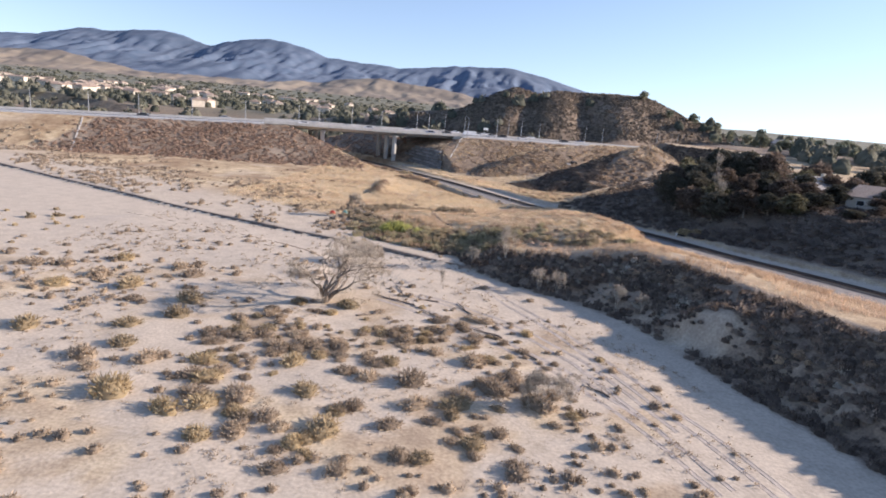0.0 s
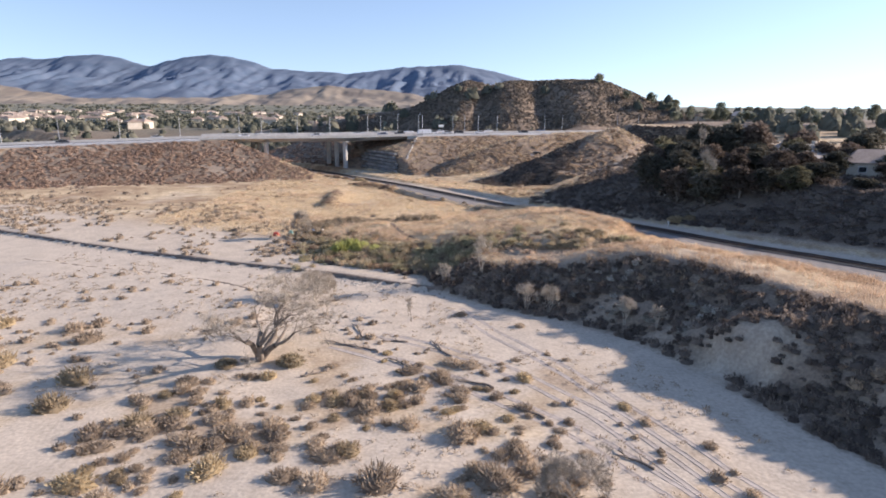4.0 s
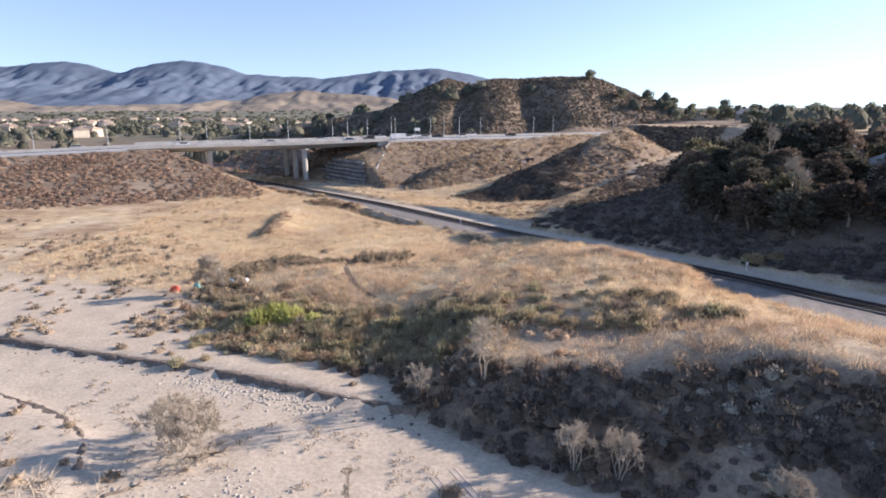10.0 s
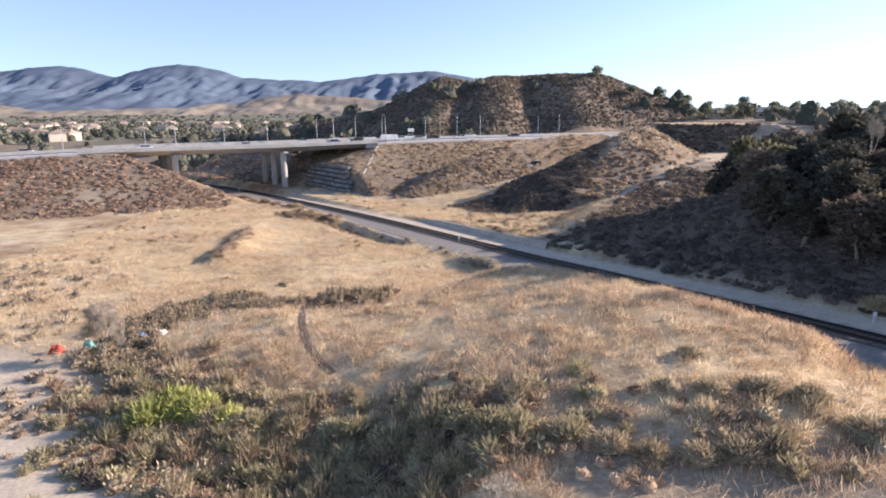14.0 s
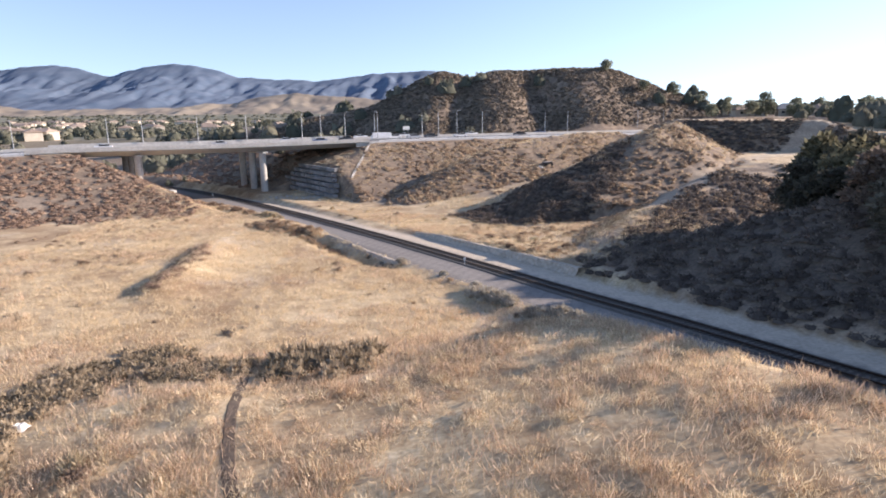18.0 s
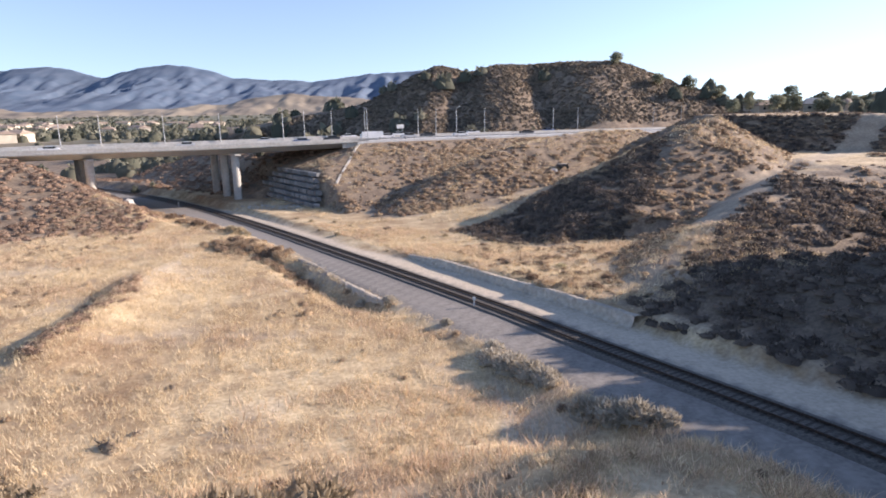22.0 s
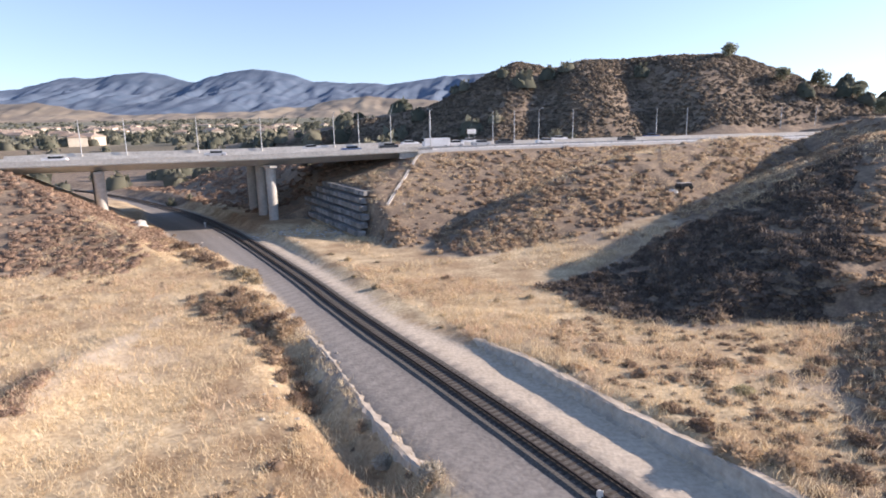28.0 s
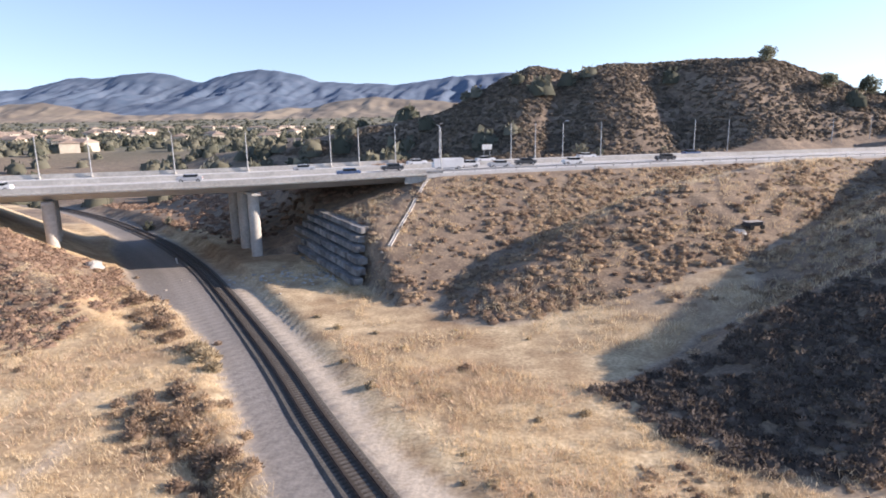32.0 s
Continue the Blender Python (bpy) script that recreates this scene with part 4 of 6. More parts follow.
lx, ly, lr = spread(1800, -44, -28, 142, 170, lambda x, y: np.exp(-((x + 36.0 + 0.11 * (y - 150)) / 1.3) ** 2) * sstep(0.25, 0.45, fbm(x, y, 4, 75)), 60)
scatter("ridge_brush", "dark russet brush along a low ridge in the grass", "brush", MID_BUSH, lx, ly, 0.4 + 0.45 * lr, M["red_scrub"], 0.7)
lx, ly, lr = spread(900, -40, -13, 164, 197, lambda x, y: np.maximum(np.exp(-(((x + 33) * 0.75 + (y - 197) * 0.66 + 4.0) / 2.2) ** 2) * sstep(-2, 2, (x + 35) * 0.66 - (y - 196) * 0.75) * sstep(23, 18, (x + 35) * 0.66 - (y - 196) * 0.75), 0.7 * np.exp(-((d_track(x, y) + 9.6) / 1.3) ** 2) * sstep(164, 168, y) * sstep(184, 178, y)) * 0.9, 73)
scatter("gully_brush", "dense brown brush in the gully beside the dirt road", "brush", BUSH, lx, ly, 0.6 + 0.6 * lr, M["chaparral"], 1.0)
lx, ly, lr = spread(700, -75, -36, 203, 240, lambda x, y: np.exp(-((d_track(x, y) + road_side(y) + 3.0 + 1.0 * np.sin(y / 3)) / 1.9) ** 2) * 0.85, 74)
scatter("roadside_brush", "dense brown brush at the bend of the dirt road", "brush", MID_BUSH, lx, ly, 0.5 + 0.7 * lr, M["chaparral"], 1.0)
lx, ly, lr = spread(900, -30, 20, 176, 232, lambda x, y: 0.8 * np.exp(-((d_track(x, y) - 6.2) / 0.9) ** 2) * sstep(0.4, 0.55, fbm(x, y, 6, 76)) + 0.05 * (d_track(x, y) > 7) * (d_track(x, y) < 26), 75)
scatter("verge_brush", "low tan brush along the edge of the sandy verge", "brush", MID_BUSH, lx, ly, 0.35 + 0.45 * lr, M["shrub"], 0.8)
lx, ly, lr = spread(2600, -135, -28, 262, 335, lambda x, y: (d_track(x, y) > 6) * (0.35 + 0.65 * sstep(0.36, 0.5, fbm(x, y, 9, 78))) * (y > road_edge(x) + 6), 76)
scatter("underpass_scrub", "brown scrub on the slopes beyond the bridge", "scrub", SLOPE_BUSH, lx, ly, 0.6 + 0.8 * lr, M["red_scrub"])
lx, ly, lr = spread(9000, -40, 70, 205, 282, lambda x, y: (d_track(x, y) > 12) * (y < road_edge(x) - 1) * sstep(0.4, 0.56, fbm(x, y, 10, 85)), 77)
scatter("slope_grass", "tufts of dry grass among the scrub of the slopes", "grass", GRASS, lx, ly, 0.45 + 0.4 * lr, M["straw"])
# ---- railway ----
near = TRACK[(TRACK[:, 1] > -20) & (TRACK[:, 1] < 350)]
railway = tagged(new("railway_track"), "single railway track on dark ballast with rusted rails", "railway track")
ob = new("ballast_bed", sweep("ballast_bed", near, [(-2.5, -0.55), (-1.65, -0.16), (1.5, -0.16), (2.0, -0.55)], M["ballast"]))
ob.parent = railway
for side in (-0.7525, 0.7525):
    prof = [(side - 0.075, -0.10), (side - 0.075, -0.085), (side - 0.02, -0.07), (side - 0.02, 0.0), (side - 0.04, 0.005), (side - 0.04, 0.05),
            (side + 0.04, 0.05), (side + 0.04, 0.005), (side + 0.02, 0.0), (side + 0.02, -0.07), (side + 0.075, -0.085), (side + 0.075, -0.10)]
    ob = new("rail", sweep("rail", near, prof, M["steel"]))
    ob.parent = railway
    # dark strips either side of the rail stand in for its shade
    for edge in (-0.2, 0.2):
        ob = new("oil_stain", sweep("oil_stain", near, [(side + edge - 0.16, -0.165), (side + edge - 0.1, -0.148), (side + edge + 0.1, -0.148), (side + edge + 0.16, -0.165)], M["tie"]))
        ob.parent = railway
seglen = np.concatenate([[0], np.cumsum(np.linalg.norm(np.diff(near[:, :2], axis=0), axis=1))])


def along(s):
    p = [float(np.interp(s, seglen, near[:, k])) for k in range(3)]
    q = [float(np.interp(s + 0.5, seglen, near[:, k])) for k in range(3)]
    return p, math.atan2(q[1] - p[1], q[0] - p[0])


tie_bm = box(bmesh.new(), (0.23, 2.5, 0.16), (0, 0, -0.222), 0, 0.015)
tie_mesh = bpy.data.meshes.new("tie")
tie_bm.to_mesh(tie_mesh)
tie_bm.free()
tie_mesh.materials.append(M["tie"])
s_near = float(seglen[np.argmin(np.abs(near[:, 1] - 112))])
rest = bmesh.new()
for k in range(int(seglen[-1] / 0.56)):
    p, a = along(k * 0.56)
    if 0 <= k * 0.56 - s_near < 300 * 0.56:
        ob = new("tie", tie_mesh)
        ob.matrix_world = pose(*p, 0, 0, math.degrees(a))
        ob.parent = railway
    else:
        box(rest, (0.23, 2.6, 0.16), (p[0], p[1], p[2] - 0.222), a)
tagged(part("tie_run", rest, M["tie"], railway), kind="stuff")

M["white"] = plain("weathered_white_paint", (0.62, 0.61, 0.58), (0.8, 0.79, 0.76), 5.0, 0.7)
M["galv"] = plain("galvanised_metal", (0.38, 0.39, 0.40), (0.52, 0.53, 0.54), 6.0, 0.5, 0, 0.4)


def marker_post(x, y):
    ob = thing("marker_post", (x, y, z_at(x, y)), "short white marker post beside the track", "post", "track marker posts")
    part("post", box(bmesh.new(), (0.14, 0.14, 1.1), (0, 0, 0.55), 0, 0.015), M["white"], ob)
    part("plate", box(bmesh.new(), (0.36, 0.05, 0.36), (0, -0.09, 0.95), 0, 0.01), M["white"], ob)


marker_post(-65.5, 250.0)
marker_post(4.4, 154.6)
marker_post(39.8, 99.0)

# ---- freeway and bridge ----
RUN = np.array([1, 0.40]) / math.hypot(1, 0.40)
BACK = np.array([-RUN[1], RUN[0]])
M["asphalt"] = plain("sun_bleached_road", (0.42, 0.415, 0.405), (0.53, 0.525, 0.51), 1.5, 0.85)
M["paint"] = plain("road_line_paint", (0.65, 0.64, 0.6), (0.78, 0.77, 0.73), 3.0, 0.7)
# stained block, its grey also darkened for the shade of the bridge
M["shade_block"] = plain("shaded_stained_block", (0.15, 0.15, 0.152), (0.36, 0.352, 0.34), 1.3, 0.9, 0.02, 0, 0.35)
W = 31.0


def on_road(x, back=0.0):
    """A place on the road by the x of its south edge and the metres back from that edge."""
    p = np.array([x, road_edge(x)]) + BACK * back
    return float(p[0]), float(p[1])


def road_line(a, b, step=4.0, up=0.0):
    return [(*on_road(x), float(road_z(x)) + up) for x in np.arange(a, b + 0.1, step)]


def child(ob, parent, label="", kind=""):
    ob.parent = parent
    return tagged(ob, label, kind=kind)


bridge = tagged(new("freeway_bridge"), "long pale concrete freeway bridge on round columns", "bridge")
span = road_line(-104, -20)
child(new("deck", sweep("deck", span, [(0, -0.30), (0, 0.02), (-W, 0.02), (-W, -0.30), (-W + 1.2, -0.5), (-W + 5, -1.75), (-5, -1.75), (-1.2, -0.5)], M["deck"])), bridge)
for b in (0.2, W - 0.2):
    child(new("barrier", sweep("barrier", span, [(-b - 0.22, 0.0), (-b - 0.12, 0.95), (-b + 0.12, 0.95), (-b + 0.22, 0.0)], M["concrete"])), bridge)
child(new("coping", sweep("coping", span, [(0.02, -0.12), (0.30, -0.12), (0.30, 0.10), (0.02, 0.10)], M["concrete"])), bridge)
for x0, y0 in ((-81.5, 240.0), (-50.5, 251.6)):
    for k in range(3):
        px, py = x0 - 0.6 * 8.5 * k, y0 + 0.8 * 8.5 * k
        zt_ = float(road_z(x0))
        bm = cone(bmesh.new(), 1.0, 1.0, (px, py, z_at(px, py) - 0.6), (px, py, zt_ - 1.7), 24)
        part("column", bm, M["concrete"], bridge)
    cx, cy = x0 - 0.6 * 8.5, y0 + 0.8 * 8.5
    part("pier_cap", box(bmesh.new(), (22, 1.7, 0.5), (cx, cy, zt_ - 1.85), math.atan2(0.8, -0.6), 0.08), M["concrete"], bridge)
ax, ay = on_road(-21.5, 0.6)
part("wing_wall", box(bmesh.new(), (7.5, 0.5, 2.6), (ax + 1.2, ay + 0.3, float(road_z(-20)) - 0.35), math.atan(0.40), 0.05), M["concrete"], bridge, "pale concrete end block of the bridge")
for xe in (-103.5, -20.5):
    mx, my = on_road(xe, W / 2)
    part("abutment", box(bmesh.new(), (1.2, W - 1, 2.6), (mx, my, float(road_z(xe)) - 1.6), math.atan(0.40), 0.04), M["concrete"], bridge)
for name, a, b in (("freeway_west", -420, -104), ("freeway_east", -20, 128)):
    line = road_line(a, b)
    ob = new(name, sweep(name, line, [(0.4, -0.6), (0.2, 0.03), (-W, 0.03), (-W - 0.2, -0.6)], M["asphalt"]))
    tagged(ob, "pale freeway carriageway on its embankment", "road", kind="structure")
    rail = tagged(new("guard_rail"), "low pale guard rail along the freeway edge", "guard rail")
    child(new("rail_beam", sweep("rail_beam", line, [(-0.1, 0.42), (-0.02, 0.5), (-0.1, 0.58), (-0.02, 0.66), (-0.1, 0.74), (-0.16, 0.74), (-0.16, 0.42)], M["galv"])), rail)
    post_bm = box(bmesh.new(), (0.15, 0.15, 0.9), (0, 0, 0.35))
    post_mesh = bpy.data.meshes.new("post")
    post_bm.to_mesh(post_mesh)
    post_bm.free()
    post_mesh.materials.append(M["galv"])
    for x in np.arange(max(a, -230) + 1, min(b, 170), 4.0):
        ob = new("post", post_mesh)
        px, py = on_road(float(x), 0.26)
        ob.location = (px, py, float(road_z(x)))
        ob.parent = rail
med = road_line(-420, 128)
median = tagged(new("median_barrier"), "long concrete median barrier of joined segments", "barrier")
for k in range(0, len(med) - 1, 3):
    child(new("barrier_segment", sweep("barrier_segment", med[k:k + 4], [(-W / 2 - 0.3, 0.03), (-W / 2 - 0.1, 0.9), (-W / 2 + 0.1, 0.9), (-W / 2 + 0.3, 0.03)], M["concrete"])), median)
for b in (1.2, 14.2, 16.8, 29.8):
    tagged(new("lane_line", sweep("lane_line", med, [(-b - 0.08, 0.03), (-b - 0.08, 0.045), (-b + 0.08, 0.045), (-b + 0.08, 0.03)], M["paint"])), "painted edge line on the freeway", "road marking", kind="structure")
dash_bm = box(bmesh.new(), (3.2, 0.16, 0.014), (0, 0, 0.039))
dash_mesh = bpy.data.meshes.new("lane_dash")
dash_bm.to_mesh(dash_mesh)
dash_bm.free()
dash_mesh.materials.append(M["paint"])
dashes = tagged(new("lane_dashes"), "white dashed lane lines on the freeway", "road marking", kind="structure")
for b in (4.8, 8.2, 11.4, 20, 23.4, 26.6):
    for x in np.arange(-110, 30, 10.0):
        px, py = on_road(float(x), b)
        ob = new("dash", dash_mesh)
        ob.matrix_world = pose(px, py, float(road_z(x)), 0, 0, math.degrees(math.atan(0.40)))
        ob.parent = dashes

# stepped retaining wall beside the track
wall = tagged(new("retaining_wall"), "stepped grey block retaining wall, stained and darkened for shade, beneath the bridge", "retaining wall")
w0, w1 = np.array([-27.0, 229.5]), np.array([-50.0, 262.5])
wd = (w1 - w0) / np.linalg.norm(w1 - w0)
wn_ = np.array([wd[1], -wd[0]])
block_meshes = []
for k in range(3):
    bm = box(bmesh.new(), (2.35, 0.7, 0.92 - 0.04 * k), (0, 0, 0.48), 0, 0.04)
    m2 = bpy.data.meshes.new("block")
    bm.to_mesh(m2)
    bm.free()
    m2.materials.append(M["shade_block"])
    block_meshes.append(m2)
for row in range(7):
    start = row * 1.1 + (row > 3) * 2.0
    n = int((40 - start - row * 0.8) / 2.45)
    for k in range(n):
        if rng.random() < 0.09:
            continue
        q = w0 + wd * (start + k * 2.45 + (row % 2) * 1.2) + wn_ * (row * 0.85 - 0.2 + 0.2 * rng.random())
        ob = new("block", block_meshes[int(rng.integers(3))])
        ob.matrix_world = pose(float(q[0]), float(q[1]), -1.7 + row * 1.25, 0, 0, math.degrees(math.atan2(wd[1], wd[0])) + float(rng.normal(0, 1.5)))
        ob.parent = wall
    p = w0 + wd * (start + n * 2.45 / 2) + wn_ * (row * 0.85 + 0.75)
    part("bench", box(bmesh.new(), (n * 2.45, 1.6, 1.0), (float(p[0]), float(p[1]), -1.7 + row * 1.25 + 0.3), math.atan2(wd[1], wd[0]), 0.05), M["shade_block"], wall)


def drain(points, label):
    """A concrete gutter running down a bank."""
    pts = [(x, y, z_at(x, y) + 0.1) for x, y in points]
    ob = new("drain_channel", sweep("drain_channel", pts, [(-0.24, -0.5), (-0.24, 0.14), (-0.18, 0.14), (-0.1, 0.03), (0.1, 0.03), (0.18, 0.14), (0.24, 0.14), (0.24, -0.5)], M["concrete"]))
    tagged(ob, label, "drain")


drain([(-19.6 - 0.2 * k, 261.0 - 2.0 * k) for k in range(14)], "pale concrete drain down the brown slope")
drain([(-168 + 1.4 * k, road_edge(-168) - 2 - 2.6 * k) for k in range(12)], "pale concrete drain down the grassy embankment")


# ---- lamp posts, signs and vehicles ----
M["lens"] = plain("lamp_glass", (0.5, 0.5, 0.48), (0.6, 0.6, 0.58), 5.0, 0.3)


def street_lamp(arm):
    ob = tagged(new("street_lamp"), "tall slim grey freeway lamp with a curved arm" if arm else "plain slim grey pole beside the freeway", "street lamp", "freeway lamps")
    part("base", cone(bmesh.new(), 0.28, 0.24, (0, 0, -0.3), (0, 0, 0.5), 10), M["concrete"], ob)
    part("pole", cone(bmesh.new(), 0.13, 0.08, (0, 0, 0.3), (0, 0, 8.6), 10), M["galv"], ob)
    if arm:
        bm = bmesh.new()
        for k in range(5):
            a, b = k / 5, (k + 1) / 5
            cone(bm, 0.06, 0.055, (2.2 * a, 0, 8.4 + 0.7 * math.sin(a * 1.5)), (2.2 * b, 0, 8.4 + 0.7 * math.sin(b * 1.5)), 8)
        part("arm", bm, M["galv"], ob)
        head = part("lamp_head", box(bmesh.new(), (0.75, 0.3, 0.16), (2.45, 0, 9.08), 0, 0.05), M["galv"], ob)
        part("lens", box(bmesh.new(), (0.5, 0.22, 0.05), (2.45, 0, 8.985)), M["lens"], head)
    return ob


lamp_a, lamp_b = street_lamp(True), street_lamp(False)
LAMPS = [-195, -174, -155, -134, -112, -89, -80, -65, -51, -34, -28, -20, -10, 7, 13, 20, 30, 56, 66, 99, 112]
for k, x in enumerate(LAMPS):
    back = 30.3
    px, py = on_road(x, back)
    m = pose(px, py, float(road_z(x)) + 0.05, 0, 0, -68)
    src = lamp_a if k in (7, 9, 11, 12, 15) else lamp_b
    if k == 0 or k == 7:
        src.matrix_world = m
    else:
        copy_thing(src, m)
px, py = on_road(-17, 1.2)
copy_thing(lamp_a, pose(px, py, float(road_z(-17)), 0, 0, 110))
sx, sy = on_road(2, 33)
sign = thing("road_sign", (sx, sy, float(road_z(2)) - 0.2), "white-backed road sign on two posts", "road sign", "", 22)
for k in (-0.8, 0.8):
    part("post", cone(bmesh.new(), 0.06, 0.06, (k, 0, -0.6), (k, 0, 3.6), 8), M["galv"], sign)
part("panel", box(bmesh.new(), (2.6, 0.06, 1.3), (0, -0.08, 3.2), 0, 0.02), M["white"], sign)

M["tyre"] = plain("tyre_rubber", (0.02, 0.02, 0.02), (0.035, 0.035, 0.035), 9.0, 0.9)
M["car_glass"] = plain("dark_car_glass", (0.02, 0.025, 0.03), (0.04, 0.045, 0.05), 4.0, 0.1)
CAR_PAINT = {n: plain(n + "_car_paint", c, tuple(min(1, v * 1.1) for v in c), 2.0, 0.3) for n, c in
             (("white", (0.72, 0.72, 0.72)), ("silver", (0.45, 0.46, 0.48)), ("dark", (0.05, 0.055, 0.065)), ("red", (0.35, 0.04, 0.03)), ("blue", (0.08, 0.13, 0.25)))}


def car(colour, tall=False):
    ob = tagged(new("van" if tall else "car"), f"{colour} {'delivery van' if tall else 'passenger car'} on the freeway", "van" if tall else "car", "vehicles on the freeway")
    paint = CAR_PAINT[colour]
    length, h = (6.4, 2.5) if tall else (4.6, 1.45)
    body = part("body", box(bmesh.new(), (length, 1.85, 0.75 if not tall else 1.9), (0, 0, 0.68 if not tall else 1.35), 0, 0.14), paint, ob)
    bm = box(bmesh.new(), (length * (0.55 if not tall else 0.3), 1.6, 0.6), (-0.2 if not tall else length * 0.34, 0, h - 0.28 if not tall else 2.0), 0, 0.12)
    cabin = part("cabin", bm, paint if tall else M["car_glass"], ob)
    part("roof" if not tall else "windscreen", box(bmesh.new(), (length * 0.4, 1.45, 0.06) if not tall else (0.06, 1.4, 0.6), (-0.25, 0, h + 0.02) if not tall else (length * 0.5 + 0.02, 0, 1.9), 0, 0.02), paint if not tall else M["car_glass"], cabin)
    for sx in (-0.32, 0.32):
        for sy in (-0.86, 0.86):
            wheel = part("wheel", cone(bmesh.new(), 0.33, 0.33, (length * sx, sy - 0.1, 0.33), (length * sx, sy + 0.1, 0.33), 14), M["tyre"], ob)
            part("rim", cone(bmesh.new(), 0.19, 0.19, (length * sx, sy - 0.115, 0.33), (length * sx, sy + 0.115, 0.33), 10), M["galv"], wheel)
    for sy in (-0.65, 0.65):
        part("headlight", box(bmesh.new(), (0.08, 0.35, 0.16), (length / 2, sy, 0.75), 0, 0.02), M["lens"], ob)
        part("tail_light", box(bmesh.new(), (0.06, 0.3, 0.16), (-length / 2, sy, 0.8), 0, 0.02), CAR_PAINT["red"], ob)
    return ob


def on_lane(x, back, flip=False):
    px, py = on_road(x, back)
    return pose(px, py, float(road_z(x)) + 0.03, 0, 0, math.degrees(math.atan(0.40)) + (180 if flip else 0))


fleet = [car("white"), car("silver"), car("dark"), car("white", True), car("blue")]
for k, (x, back) in enumerate(((-88, 7), (-60, 10), (-24, 12), (-14, 8), (-33, 6))):
    fleet[k].matrix_world = on_lane(x, back, True)
for k, (which, x, back) in enumerate(((0, -9, 11), (1, -4, 7), (2, 3, 11), (0, 12, 8), (1, -40, 22), (0, 22, 22), (2, 34, 9), (0, -2, 22), (1, -120, 20), (2, -150, 9), (0, -17, 22), (4, 48, 20))):
    copy_thing(fleet[which], on_lane(x, back, back < 15))

# ---- trees ----
M["dark_bark"] = plain("dark_weathered_bark", (0.16, 0.13, 0.105), (0.31, 0.255, 0.205), 6.0, 0.95, 0.02)


def limbs(seed, height, spread_, levels=4, r0=0.22, lean=0.0, fork=3, droop=0.0, trunk=0.3):
    """A branching frame: tapered pieces (from, to, radii, level) and the outer tips."""
    r = np.random.default_rng(seed)
    pieces, tips = [], []

    def grow(p, d, length, rad, level):
        steps = 3 if level < levels else 2
        for k in range(steps):
            d = d + r.normal(0, 0.16, 3) + np.array([0, 0, -droop * level * 0.05])
            d = d / np.linalg.norm(d)
            q = p + d * length / steps
            r2 = rad * (0.86 if level < levels else 0.6)
            pieces.append((p, q, rad, r2, level))
            p, rad = q, r2
        if level == levels:
            tips.append(p)
            return
        for k in range(fork + (r.random() < 0.4)):
            side = r.normal(0, 1, 3)
            side -= d * (side @ d)
            side /= np.linalg.norm(side)
            nd = d * (0.75 + 0.2 * r.random()) + side * spread_ * (0.6 + 0.6 * r.random()) + np.array([0, 0, 0.12])
            grow(p, nd / np.linalg.norm(nd), length * (0.62 + 0.2 * r.random()), rad * 0.66, level + 1)

    grow(np.zeros(3) - np.array([0, 0, 0.2]), np.array([lean, 0, 1.0]), height * trunk, r0, 0)
    return pieces, np.array(tips)


def tube_mesh(name, pieces, mat):
    verts, faces = [], []
    for a, b, ra, rb, level in pieces:
        d = (b - a) / max(1e-6, np.linalg.norm(b - a))
        u = np.cross(d, [0.31, 0.93, 0.17])
        u /= np.linalg.norm(u)
        v = np.cross(d, u)
        n = 6 if level < 2 else (4 if level < 3 else 3)
        base = len(verts)
        for c, rad in ((a, ra), (b, rb)):
            for k in range(n):
                t = 2 * math.pi * k / n
                verts.append(c + (u * math.cos(t) + v * math.sin(t)) * rad)
        faces += [(base + k, base + (k + 1) % n, base + n + (k + 1) % n, base + n + k) for k in range(n)]
    return mesh_from(name, verts, faces, mat, True)


def bare_tree(x, y, height, seed, spread_=0.75, levels=4, r0=0.22, label="", mat=None, fork=3, trunk=0.3, name="bare_tree", width=None, stems=1, fine=4):
    ob = thing(name, (x, y, z_at(x, y)), label, "tree" if height > 2.5 else "bush")
    pieces, tips = [], []
    for k in range(stems):
        p, t = limbs(seed + 50 * k, height, spread_, levels, r0, 0.45 * (k % 2 * 2 - 1) * (k > 0), fork, 0.0, trunk)
        turn = np.array([[math.cos(k * 2.1), -math.sin(k * 2.1), 0], [math.sin(k * 2.1), math.cos(k * 2.1), 0], [0, 0, 1]])
        pieces += [(turn @ a, turn @ b, ra, rb, lv) for a, b, ra, rb, lv in p]
        tips += [turn @ q for q in t]
    top, out = max(p[1][2] for p in pieces), max(float(np.hypot(q[0], q[1])) for q in tips)
    sc = np.array([(width or height * 0.8) / 2 / out] * 2 + [height / top])
    pieces = [(a * sc, b * sc, ra, rb, lv) for a, b, ra, rb, lv in pieces]
    child(new("trunk", tube_mesh("trunk", [p for p in pieces if p[4] < levels], mat or M["bark"])), ob)
    r = np.random.default_rng(seed + 1)
    tw = [(a, b, max(ra, 0.012 + 0.0016 * height), max(rb, 0.008 + 0.001 * height), lv) for a, b, ra, rb, lv in pieces if lv == levels]
    for q in tips:
        q = q * sc
        for k in range(fine):
            tw.append((q - 0.02 * height * r.random(3), q + r.normal(0, 0.055 * height, 3) + np.array([0, 0, 0.015 * height]), 0.010 + 0.0014 * height, 0.006, 9))
    child(new("twig_crown", tube_mesh("twig_crown", tw, M["pale_bark"])), ob, "fine pale leafless twigs")
    return ob


